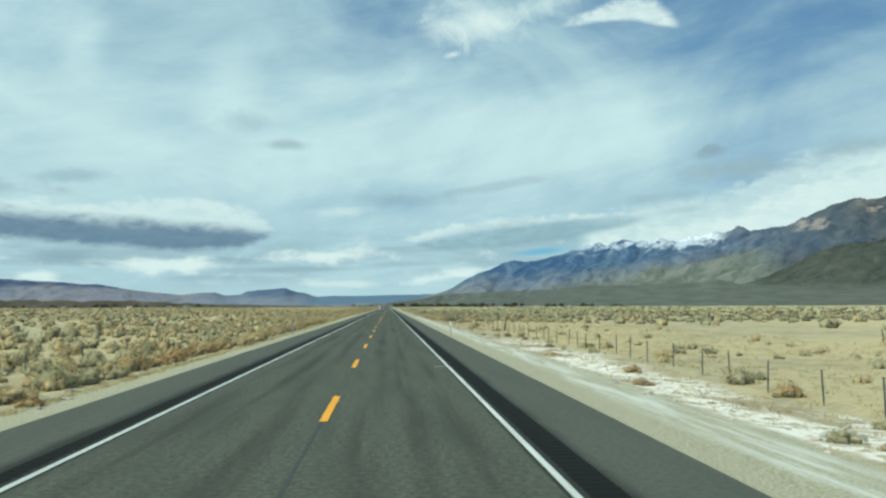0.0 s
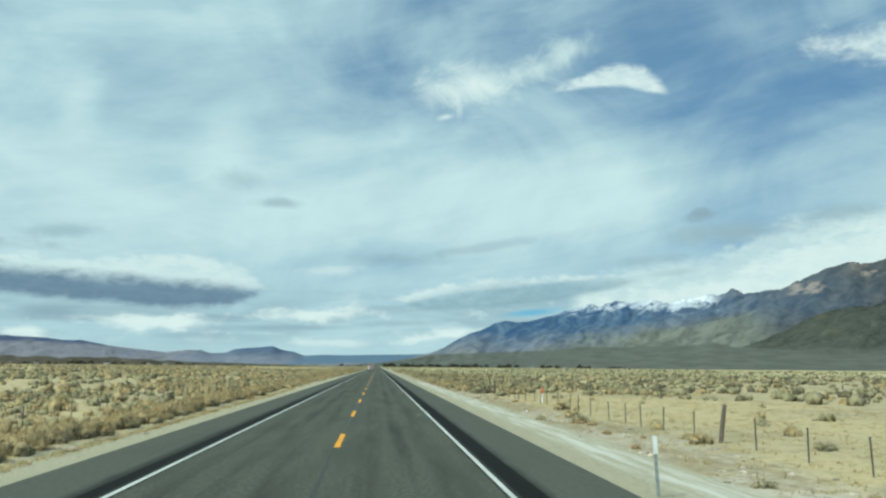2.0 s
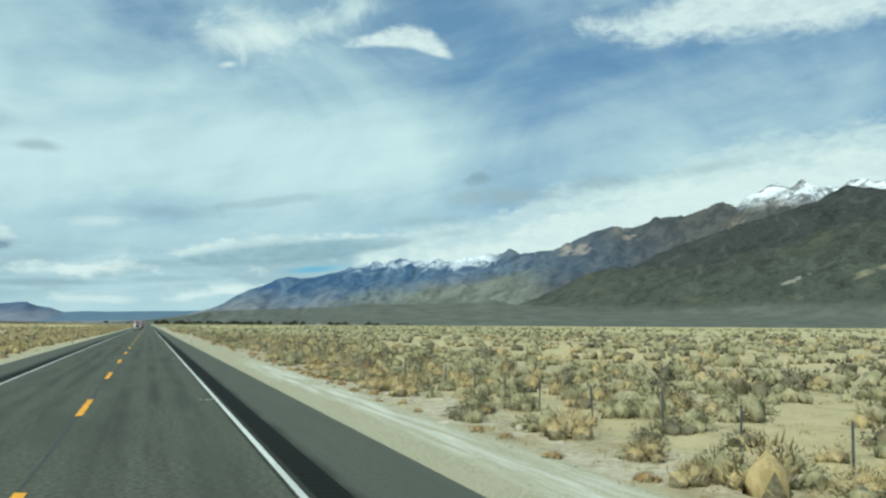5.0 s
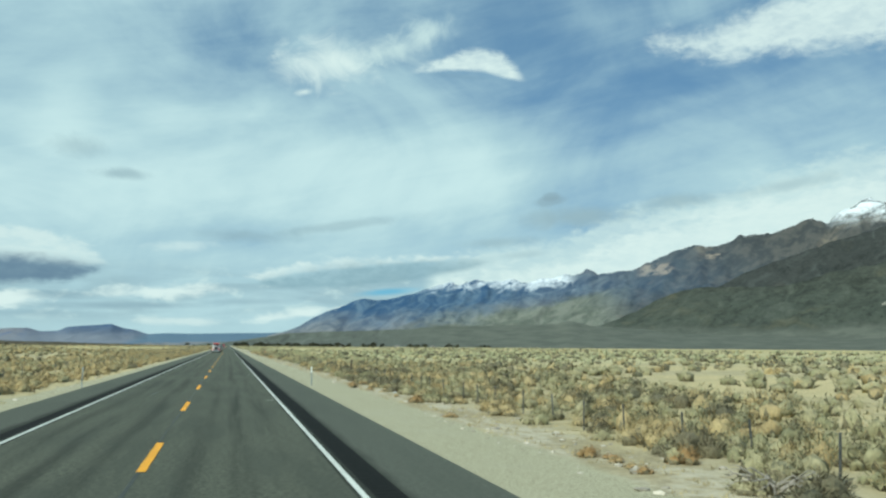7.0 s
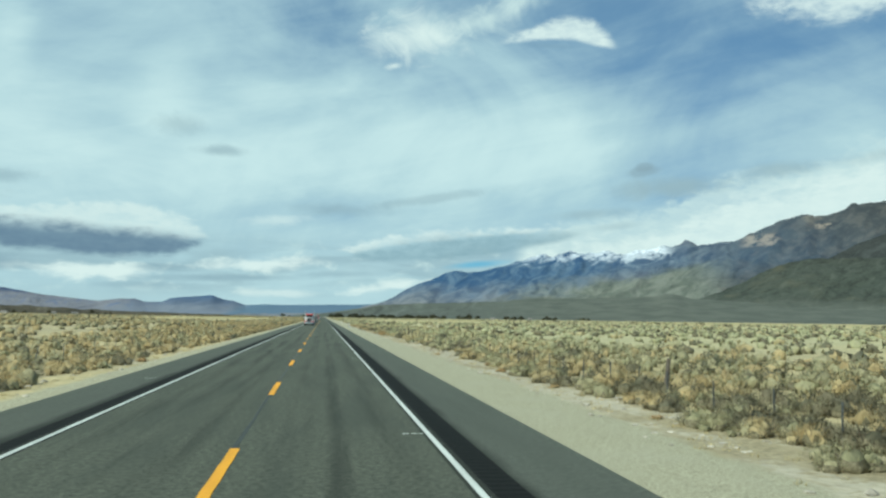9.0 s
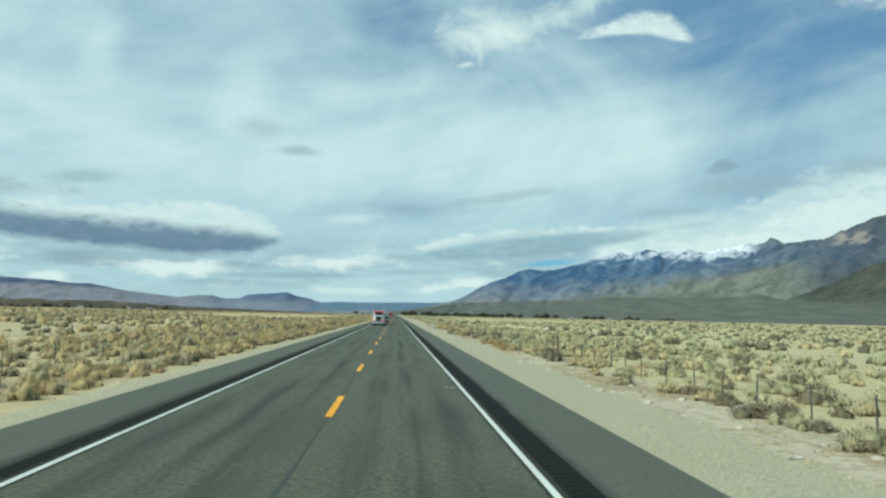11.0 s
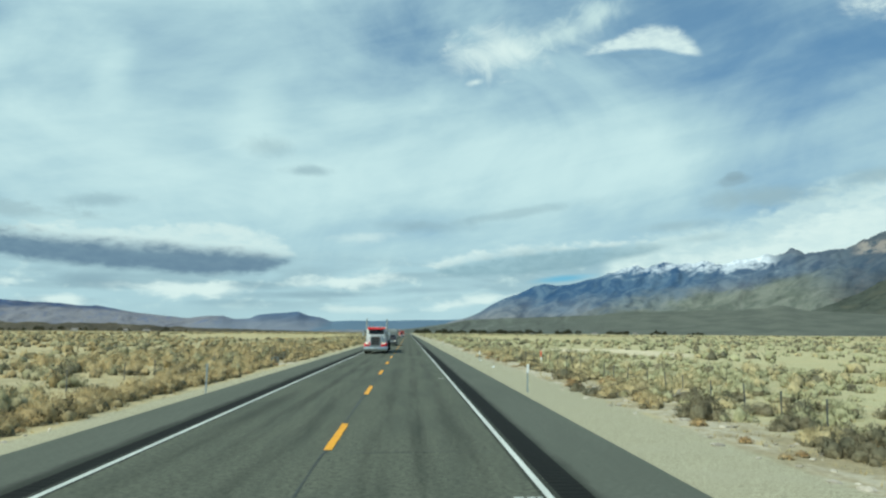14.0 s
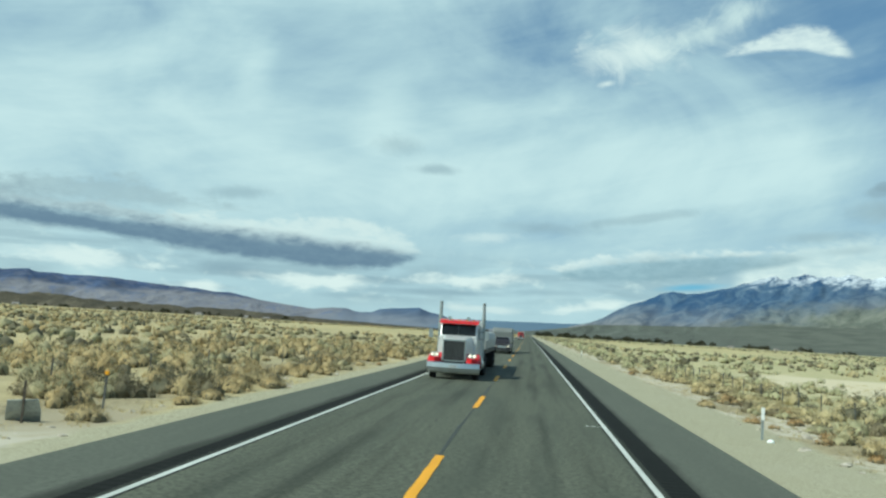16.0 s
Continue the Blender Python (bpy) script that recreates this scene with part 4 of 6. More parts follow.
    west = crest_at(((-75, 210), (-45, 190), (-34.7, 182), (-33.3, 173), (-31.8, 179), (-31.4, 169), (-29.6, 166), (-27, 166), (-24.7, 155), (-23.8, 146), (-21.9, 140), (-21, 131), (-19.8, 130), (-18.1, 104),
                     (-16.2, 87), (-14.5, 71), (-13.1, 86), (-12.3, 86), (-11.6, 70), (-10.6, 73), (-10.0, 94), (-9.2, 103), (-8.2, 107), (-7.4, 113), (-6.7, 95), (-6.0, 87), (-5.2, 62), (-4.2, 66), (-1.8, 68), (1, 72), (3.9, 78), (6, 80), (9, 80)))

    def left(AZ, R, X, Y):
        u = (R - 3700) / 1000
        g = gullies(AZ, R, 170, 71)
        cut = (1 - g) * np.clip(1.06 - u, 0.02, 1) * np.clip(u * 5, 0, 1)
        return flank(west(AZ), u, 1.1) * (1 - 0.7 * cut) + 2.5 * (fbm(AZ * 4, R / 90, 3, seed=73) - 0.5) - 2
    # the bluish tones of the western hills are painted haze
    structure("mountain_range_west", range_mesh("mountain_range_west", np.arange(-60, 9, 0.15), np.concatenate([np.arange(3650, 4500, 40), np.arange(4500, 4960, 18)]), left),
              rock_material("hazy_west_rock", (0.218, 0.215, 0.232), (0.050, 0.074, 0.138), (0.155, 0.160, 0.195), span=(90, 120), west=True),
              "low desert hills with a flat-topped mesa, tinted blue for haze", "mountain range")

    terrace = crest_at(((-75, 30), (-45, 28), (-34.6, 27), (-29.8, 33), (-26, 24), (-21, 23), (-18, 23), (-15, 15), (-12, 10), (-8, 7), (-4, 2)))

    def bench(AZ, R, X, Y):
        u = (R - 2000) / 500
        return flank(terrace(AZ), u, 0.8) * (0.75 + 0.5 * fbm(AZ * 1.3, R / 120, 4, seed=81)) - 1.5
    structure("terrace_west", range_mesh("terrace_west", np.arange(-75, -3, 0.2), np.arange(1980, 3600, 50), bench),
              rock_material("terrace_scrub", (0.082, 0.070, 0.048), (0.10, 0.085, 0.06), (0.05, 0.046, 0.034)),
              "dark brown scrub-covered river terrace", "terrace")


build_mountains()


# ---------------------------------------------------------------- desert shrubs
def shrub_arrays(rng, blades, lobes, w, h, blade, width, upright, core=0.35):
    """Blades of a shrub: slim triangles that stand out from a few overlapping rounded lobes."""
    L = []
    for i in range(lobes):
        a = rng.uniform(0, 2 * np.pi)
        d = 0 if i == 0 else rng.uniform(0.25, 0.62) * w
        s = 1.0 if i == 0 else rng.uniform(0.45, 0.8)
        L.append((d * np.cos(a), d * np.sin(a), 0.62 * w * s, h * s * rng.uniform(0.85, 1.05)))
    wts = np.array([l[2] ** 2 for l in L])
    pick = rng.choice(lobes, blades, p=wts / wts.sum())
    L = np.array(L)[pick]
    th, cz = rng.uniform(0, 2 * np.pi, blades), rng.uniform(-0.15, 1.0, blades)
    sr = np.sqrt(1 - np.clip(cz, 0, 1) ** 2)
    d = np.stack([np.cos(th) * sr, np.sin(th) * sr, cz], 1)
    rr = rng.uniform(core, 1.0, blades) ** 0.6
    base = np.stack([L[:, 0] + d[:, 0] * L[:, 2] * rr, L[:, 1] + d[:, 1] * L[:, 2] * rr, np.maximum(0.02, 0.30 * L[:, 3] + d[:, 2] * L[:, 3] * 0.62 * rr)], 1)
    out = d + rng.normal(0, 0.45, (blades, 3)) + np.array([0, 0, upright])
    out /= np.linalg.norm(out, axis=1)[:, None]
    side = np.cross(out, rng.normal(0, 1, (blades, 3)))
    side /= np.linalg.norm(side, axis=1)[:, None]
    ln, wd = blade * rng.uniform(0.6, 1.35, blades)[:, None], width * rng.uniform(0.7, 1.3, blades)[:, None]
    V = np.stack([base - side * wd / 2, base + side * wd / 2, base + out * ln], 1)
    V[..., 2] = np.maximum(V[..., 2], -0.02)
    return V.reshape(-1, 3), np.arange(blades * 3).reshape(-1, 3)


def stem_mesh(rng, w, h, n=6):
    bm = bmesh.new()
    for _ in range(n):
        a, r = rng.uniform(0, 2 * np.pi), rng.uniform(0.2, 0.5) * w
        tube(bm, (0.06 * math.cos(a), 0.06 * math.sin(a), -0.05), (r * math.cos(a), r * math.sin(a), h * rng.uniform(0.4, 0.75)), 0.018, 0.006, 5)
    me = bpy.data.meshes.new("stems")
    bm.to_mesh(me)
    bm.free()
    me.materials.append(MAT["twig"])
    return me


def core_arrays(rng, lobes_xyz, level, full):
    """Lumpy domes of close-set foliage, twiggy underneath in a dark colour that paints in the shade."""
    bm = bmesh.new()
    bmesh.ops.create_icosphere(bm, subdivisions=level, radius=1.0)
    V0 = np.array([v.co[:] for v in bm.verts])
    F0 = np.array([[v.index for v in f.verts] for f in bm.faces])
    bm.free()
    F0 = F0[V0[F0].mean(1)[:, 2] > -0.40]
    Vs, Fs, Ns = [], [], []
    for i, (x, y, r, h) in enumerate(lobes_xyz):
        ph = rng.uniform(0, 6.28, 6)
        swell = 0.10 * np.sin(3.1 * V0[:, 0] + 2.2 * V0[:, 1] + ph[0]) + 0.09 * np.sin(4.7 * V0[:, 1] - 2.9 * V0[:, 2] + ph[1]) + 0.07 * np.sin(6.3 * V0[:, 2] + 5.1 * V0[:, 0] + ph[2])
        k = (0.95 + swell + rng.uniform(-0.11, 0.11, len(V0)))[:, None] * V0
        Vs.append(np.stack([x + k[:, 0] * r * full, y + k[:, 1] * r * full, np.maximum(0.0, h * (0.22 + (0.80 * full) * k[:, 2]))], 1))
        Fs.append(F0 + i * len(V0))
        n = V0 + rng.normal(0, 0.34, V0.shape)
        Ns.append(n / np.linalg.norm(n, axis=1)[:, None])
    # upper faces take leaf colour, lower ones dark twigs as painted underside shade
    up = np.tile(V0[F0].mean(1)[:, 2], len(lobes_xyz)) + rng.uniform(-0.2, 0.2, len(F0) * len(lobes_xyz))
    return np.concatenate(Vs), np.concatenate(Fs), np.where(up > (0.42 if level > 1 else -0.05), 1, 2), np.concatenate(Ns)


def lobes_of(rng, n, w, h):
    L = [(0.0, 0.0, 0.60 * w, h)]
    for i in range(n - 1):
        a, d, s = rng.uniform(0, 2 * np.pi), rng.uniform(0.35, 0.65) * w, rng.uniform(0.5, 0.85)
        L.append((d * np.cos(a), d * np.sin(a), 0.58 * w * s, h * s * rng.uniform(0.85, 1.05)))
    return L


def shrub_full(rng, blades, lobes, w, h, blade, width, upright, level, full=0.66):
    """A shrub: rough cores under soft tufts of short leaves."""
    L = lobes_of(rng, lobes, w, h)
    V1, F1, S1, N1 = core_arrays(rng, L, level, full)
    wts = np.array([l[2] ** 2 for l in L])
    tufts = max(3, min(160, blades // 7))
    own = rng.choice(lobes, tufts, p=wts / wts.sum())
    th, cz = rng.uniform(0, 2 * np.pi, tufts), rng.uniform(-0.15, 1.0, tufts)
    sr = np.sqrt(1 - cz ** 2)
    D = np.stack([np.cos(th) * sr, np.sin(th) * sr, cz], 1)
    reach = rng.uniform(0.86, 1.06, tufts)
    pick = rng.integers(0, tufts, blades)
    Q = np.array(L)[own[pick]]
    d = D[pick] + rng.normal(0, 0.48, (blades, 3))
    d /= np.linalg.norm(d, axis=1)[:, None]
    rr = reach[pick] * rng.uniform(0.72, 1.0, blades)
    base = np.stack([Q[:, 0] + d[:, 0] * Q[:, 2] * rr, Q[:, 1] + d[:, 1] * Q[:, 2] * rr, np.maximum(0.02, Q[:, 3] * (0.24 + 0.68 * d[:, 2] * rr))], 1)
    out = 0.8 * d + rng.normal(0, 0.36, (blades, 3)) + np.array([0, 0, upright])
    out /= np.linalg.norm(out, axis=1)[:, None]
    side = np.cross(out, d + rng.normal(0, 0.45, (blades, 3)))
    side /= np.linalg.norm(side, axis=1)[:, None] + 1e-6
    ln, wd = blade * rng.uniform(0.45, 1.35, blades)[:, None], width * rng.uniform(0.7, 1.3, blades)[:, None]
    V2 = np.stack([base - side * wd / 2, base + side * wd / 2, base + out * ln], 1)
    V2[..., 2] = np.maximum(V2[..., 2], -0.02)
    # turn every leaf's face outwards and lean its normal towards the crown's
    flat = np.cross(V2[:, 1] - V2[:, 0], V2[:, 2] - V2[:, 0])
    flat /= np.linalg.norm(flat, axis=1)[:, None] + 1e-9
    turn = (flat * d).sum(1) < 0
    V2[turn] = V2[turn][:, (1, 0, 2)]
    flat[turn] *= -1
    soft = d * 1.0 + flat * 0.12 + np.array([0, 0, 0.10])
    soft /= np.linalg.norm(soft, axis=1)[:, None]
    return (np.concatenate([V1, V2.reshape(-1, 3)]), np.concatenate([F1, np.arange(blades * 3).reshape(-1, 3) + len(V1)]),
            np.concatenate([S1, np.zeros(blades, int)]), np.concatenate([N1, np.repeat(soft, 3, 0)]))


RNG = np.random.default_rng(11)
KINDS = {  # low domes, about twice as wide as high; name: (material, lobes, width, height, blade, blade width, upright, label, category)
    "sagebrush": ("sage", 5, 0.70, 0.58, 0.070, 0.013, 0.25, "grey-green sagebrush with a rounded uneven crown on dry soil", "shrub"),
    "rabbitbrush": ("gold", 5, 0.72, 0.62, 0.085, 0.012, 0.45, "straw-yellow rabbitbrush clump growing along the verge", "shrub"),
    "tumbleweed": ("rust", 4, 0.66, 0.52, 0.070, 0.011, 0.25, "rust-brown dry weed clump on the gravel edge", "dry weed"),
    "greasewood": ("dark", 5, 0.68, 0.58, 0.080, 0.013, 0.30, "dark grey-brown twiggy greasewood bush among paler brush", "shrub"),
}
SHAPES = {}
for kind, (mt, lobes, w, h, bl, bw, up, lab, cat) in KINDS.items():
    SHAPES[kind] = {"near": [], "mid": [], "far": []}
    for i in range(6):
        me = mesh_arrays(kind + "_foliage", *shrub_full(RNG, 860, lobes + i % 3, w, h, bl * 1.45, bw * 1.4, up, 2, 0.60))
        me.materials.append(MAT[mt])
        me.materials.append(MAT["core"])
        SHAPES[kind]["near"].append((me, stem_mesh(RNG, w, h)))
    SHAPES[kind]["close"] = [shrub_full(RNG, 250, 3, w * 1.05, h, bl * 1.5, bw * 2.2, up, 1, 0.62) for i in range(7)]
    SHAPES[kind]["mid"] = [shrub_full(RNG, 84, 2, w * 1.1, h * 1.1, bl * 1.8, bw * 3.7, up, 1, 0.62) for i in range(7)]
    SHAPES[kind]["far"] = [shrub_full(RNG, 10, 1, w * 1.35, h, 0.26, 0.12, up, 1, 0.72) for i in range(4)]


def place_shrub(kind, x, y, s, flat=1.0):
    """One shrub as a thing of its own."""
    sh = SHAPES[kind]["near"][RNG.integers(6)]
    z = float(ground_height(np.array([x]), np.array([y]))[0])
    ob = empty(kind, KINDS[kind][7], KINDS[kind][8], kind + " beside the road",
               pose(x, y, z - 0.02, 0, 0, RNG.uniform(0, 360)) @ Matrix.Diagonal((s, s, s * flat, 1)))
    for nm, me in zip(("foliage", "stems"), sh):
        p = new(nm, me)
        p.parent = ob
    return ob


def scatter_mesh(name, kind, level, pts, label):
    """Many shrubs in one mesh: pts are rows of x, y, size."""
    Vs, Fs, Ss, Ns, off = [], [], [], [], 0
    pts = np.asarray(pts)
    shapes = SHAPES[kind][level]
    which = RNG.integers(0, len(shapes), len(pts))
    zs = ground_height(pts[:, 0], pts[:, 1])
    for i, (V, F, S, N) in enumerate(shapes):
        sel = np.nonzero(which == i)[0]
        if not len(sel):
            continue
        a = RNG.uniform(0, 2 * np.pi, len(sel))
        c, s, sc = np.cos(a), np.sin(a), pts[sel, 2]
        fl = RNG.uniform(0.8, 1.25, len(sel))
        X = (V[None, :, 0] * c[:, None] - V[None, :, 1] * s[:, None]) * sc[:, None] + pts[sel, 0][:, None]
        Y = (V[None, :, 0] * s[:, None] + V[None, :, 1] * c[:, None]) * sc[:, None] + pts[sel, 1][:, None]
        Z = V[None, :, 2] * (sc * fl)[:, None] + zs[sel][:, None] - 0.03
        Vs.append(np.stack([X, Y, Z], -1).reshape(-1, 3))
        Fs.append((F[None] + (np.arange(len(sel)) * len(V))[:, None, None]).reshape(-1, 3) + off)
        Ns.append(np.stack([N[None, :, 0] * c[:, None] - N[None, :, 1] * s[:, None], N[None, :, 0] * s[:, None] + N[None, :, 1] * c[:, None], np.tile(N[:, 2], (len(sel), 1))], -1).reshape(-1, 3))
        Ss.append(np.tile(S, len(sel)))
        off += len(sel) * len(V)
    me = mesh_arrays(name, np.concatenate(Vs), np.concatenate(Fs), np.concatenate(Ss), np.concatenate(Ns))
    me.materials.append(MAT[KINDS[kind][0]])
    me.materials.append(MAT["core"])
    return tagged(new(name, me), label, KINDS[kind][8], kind="stuff")


def shrub_density(x, y):
    """Shrubs to the square metre."""
    big = fbm(x / 16 + 50, y / 16 + 50, 3, seed=91)
    open_end = 122 + 14 * np.sin(x / 9.0)
    right_open = np.clip((open_end - y) / 12, 0, 1) * np.clip((50 + 22 * big - x) / 12, 0, 1)
    inner = np.interp(y, (126, 136, 183, 188, 196, 199, 207, 211, 330, 345), (10.2, 9.5, 9.5, 10.5, 10.4, 11.4, 11.6, 10.3, 10.3, 10.1))
    right = np.where(x > inner, np.interp(y, (130, 150, 255, 280, 352, 362, 398, 408), (0.45, 0.55, 0.55, 0.45, 0.45, 0.62, 0.62, 0.45)) * (1 - 0.93 * right_open) * np.clip((big - 0.24) * 3.8, np.where(x < 17, 0.85, 0.6), 1.4), 0)
    right = right * (1 - 0.35 * np.clip((y - 400) / 25, 0, 1))
    right = right * np.where(((x - 29) / 9) ** 2 + ((y - 462) / 24) ** 2 < 1, 0.06, 1.0)
    row = np.interp(y, (0, 60, 150, 250, 300, 350, 415, 470), (-8.5, -8.4, -8.6, -8.1, -7.85, -7.65, -7.85, -7.9))
    left = np.where((x < row) & (x > row - 1.5), 0.90 * np.clip((fbm(x / 6, y / 9, 2, seed=95) - 0.12) * 3, 0.5, 1.2), 0) + np.where(x <= row - 1.5, np.where(x > -13, 0.50, 0.46) * np.clip((big - 0.20) * 3.4, 0.5, 1.3), 0)
    left = left * np.where(((x + 8.3) / 1.4) ** 2 + ((y - 417) / 6.0) ** 2 < 1, 0.0, 1.0)
    return np.where(x > 0, right, left)


def shrub_size(x, y, n):
    """Sizes: larger where the brush is close-set, small on the open flat."""
    flat = (np.asarray(x) > 0) & (np.asarray(y) < 122)
    return np.where(flat, 0.34, np.where(np.asarray(x) > 0, 0.62 - 0.12 * np.clip((np.asarray(y) - 262) / 30, 0, 1), 0.46 + 0.22 * np.clip((np.asarray(y) - 330) / 60, 0, 1))) + np.minimum(RNG.gamma(2.2, 0.15, n), 0.8)


def scatter(x0, x1, y0, y1, peak, scale=1.0):
    n = int((x1 - x0) * (y1 - y0) * peak)
    x, y = RNG.uniform(x0, x1, n), RNG.uniform(y0, y1, n)
    keep = RNG.uniform(0, 1, n) * peak < shrub_density(x, y) * scale
    return x[keep], y[keep]


# single shrubs that stand out: x, y, width in metres
SAGE_SPOTS = ((15.3, 384.1, 1.7), (16.0, 384.1, 1.6), (15.6, 377.8, 1.5), (15.8, 381.1, 1.5), (15.2, 375.7, 1.6), (11.4, 187.9, 1.8), (13.2, 186.5, 2.0), (12.2, 184.6, 2.0), (12.7, 201.6, 1.6), (13.0, 191.6, 1.6), (10.3, 176.8, 1.7), (11.9, 177.2, 1.7), (10.9, 183.3, 1.7), (14.6, 181.6, 1.5), (16.2, 185.7, 1.6), (11.8, 175.2, 1.5), (13.5, 176.3, 1.4), (12.7, 182.8, 1.3), (10.9, 173.6, 1.4), (9.2, 179.1, 0.8), (20.1, 188.5, 1.8), (14.4, 189.9, 2.2),
              (12.3, 23.1, 1.6), (9.7, 12.5, 0.9), (21.7, 36.6, 0.9), (-9.0, 23.7, 1.9), (-8.3, 25.2, 1.8), (-7.9, 26.8, 1.3), (9.3, 66.2, 0.6), (14.7, 73.3, 0.8), (9.1, 88.7, 0.7),
              (14.2, 175.2, 2.2), (10.5, 161.0, 1.1), (13.3, 162.0, 1.3), (17.4, 168.7, 1.2), (12.5, 213.6, 1.9), (14.0, 219.6, 1.7), (11.3, 343.3, 1.4), (11.4, 333.9, 0.9), (11.8, 427.9, 1.4))
RUST_SPOTS = ((11.8, 243.9, 0.6), (9.5, 372.9, 0.7), (9.4, 369.6, 0.55), (9.2, 367.2, 0.5), (9.75, 367.6, 0.45), (12.2, 389.0, 1.3), (11.3, 367.6, 1.0), (11.0, 190.5, 1.1), (9.7, 191.0, 0.55), (9.6, 190.2, 0.4), (9.5, 189.5, 0.55), (9.6, 192.2, 0.9), (11.3, 172.9, 1.0), (9.5, 173.2, 0.9), (9.2, 177.5, 0.5), (9.2, 176.3, 0.5), (9.2, 175.2, 0.4), (10.6, 175.6, 0.6), (10.3, 179.8, 0.6),
              (12.4, 19.9, 1.3), (9.9, 11.4, 0.4), (-8.5, 43.6, 1.6), (10.2, 381.0, 1.0), (9.4, 389.6, 1.3), (11.6, 391.0, 1.6), (12.2, 165.6, 1.7), (9.8, 79.9, 0.6), (10.4, 77.5, 0.4), (9.2, 74.5, 0.5),
              (10.2, 85.6, 0.8), (10.3, 83.9, 0.7), (9.6, 424.0, 0.7), (10.4, 426.0, 0.9), (9.8, 421.2, 0.7), (11.0, 422.4, 0.9), (10.7, 430.0, 0.9), (9.4, 428.0, 0.5), (11.6, 434.0, 1.1), (9.2, 168.1, 0.7), (9.3, 165.8, 0.7), (13.2, 165.8, 1.4), (11.7, 221.4, 1.8), (9.4, 228.5, 0.6), (9.1, 226.0, 0.8), (8.9, 224.2, 1.1), (9.5, 221.6, 0.6),
              (9.6, 214.7, 0.4), (9.7, 210.9, 1.1), (10.4, 438.8, 1.6))
GOLD_SPOTS = ((12.6, 382.9, 2.2), (9.5, 382.7, 1.5), (10.3, 380.8, 1.3), (9.7, 378.0, 1.2), (-8.2, 404.6, 1.5), (-9.0, 406.4, 1.7), (-8.0, 407.6, 1.5), (-9.3, 408.8, 1.8), (-8.1, 410.2, 1.4), (-8.4, 402.4, 1.6), (-8.9, 412.0, 1.3), (12.6, 189.2, 1.6), (12.0, 194.2, 1.7), (13.4, 196.2, 1.6), (11.5, 203.5, 1.8), (10.8, 180.5, 1.2), (12.4, 181.3, 1.1), (10.3, 176.1, 0.8),
              (-7.9, 50.6, 1.8), (-7.9, 53.0, 1.6), (-8.0, 55.4, 1.9), (-7.8, 58.2, 1.8), (-8.6, 47.6, 1.9), (11.4, 168.6, 1.7), (10.1, 160.4, 1.4), (11.0, 163.2, 1.7), (12.5, 173.2, 1.6), (16.4, 168.0, 1.6), (10.8, 387.4, 1.6), (11.0, 383.6, 2.0), (-8.3, 19.8, 1.4), (11.7, 75.5, 1.0), (11.3, 91.5, 1.4), (12.0, 97.6, 1.5), (11.3, 340.3, 0.9), (8.9, 435.3, 1.1), (-8.0, 417.9, 1.3), (-7.6, 422.3, 1.1), (-7.5, 423.8, 0.9), (-7.6, 429.3, 1.7), (-7.6, 437.9, 1.2))
DEAD_SPOTS = ((10.7, 187.2, 1.3, 0.6, 7), (11.1, 165.4, 1.5, 0.8, 3), (11.4, 381.6, 1.2, 0.6, 4))
DARK_SPOTS = ((12.2, 251.0, 1.8), (13.2, 249.6, 1.6), (12.6, 247.0, 1.3), (12.7, 245.7, 1.8), (14.1, 246.7, 1.9), (12.1, 243.2, 1.6), (12.2, 241.8, 1.5), (15.8, 246.6, 2.0), (16.7, 246.6, 2.0), (12.4, 240.9, 1.3), (12.3, 239.8, 1.7), (11.5, 378.4, 1.7), (9.1, 383.8, 1.4), (12.2, 372.4, 1.3), (12.1, 373.2, 1.2), (10.9, 367.8, 1.5), (11.5, 369.9, 1.2), (12.6, 376.3, 1.3), (11.1, 367.0, 1.3), (11.3, 371.9, 0.9), (11.9, 191.8, 1.9), (16.6, 196.0, 1.3), (18.0, 199.9, 1.7), (16.4, 208.7, 2.3), (20.3, 213.0, 1.9), (14.4, 211.3, 1.5), (10.7, 174.5, 1.2), (16.1, 188.1, 1.6), (20.0, 205.7, 2.2), (18.1, 182.5, 1.9), (10.7, 181.7, 0.9),
              (10.9, 230.3, 1.8), (11.2, 228.5, 1.9), (11.5, 227.2, 1.7), (11.3, 225.8, 1.7), (11.5, 224.4, 1.9), (12.6, 251.7, 1.6), (12.3, 249.7, 1.5), (12.2, 244.4, 1.8), (11.7, 243.0, 1.5),
              (15.6, 245.6, 1.9), (16.2, 244.6, 1.6), (8.9, 386.3, 1.3), (11.9, 389.2, 1.3), (12.6, 381.4, 1.6), (15.2, 171.6, 1.6), (16.2, 168.4, 2.0), (12.4, 165.8, 2.1), (-9.6, 380.6, 1.9), (-10.5, 397.0, 1.7), (-10.6, 424.6, 1.9), (-11.9, 422.2, 1.7), (-9.9, 427.2, 1.8), (-8.9, 429.4, 1.5), (-12.6, 426.2, 1.8), (-9.7, 431.6, 1.6), (-11.3, 429.5, 1.8))


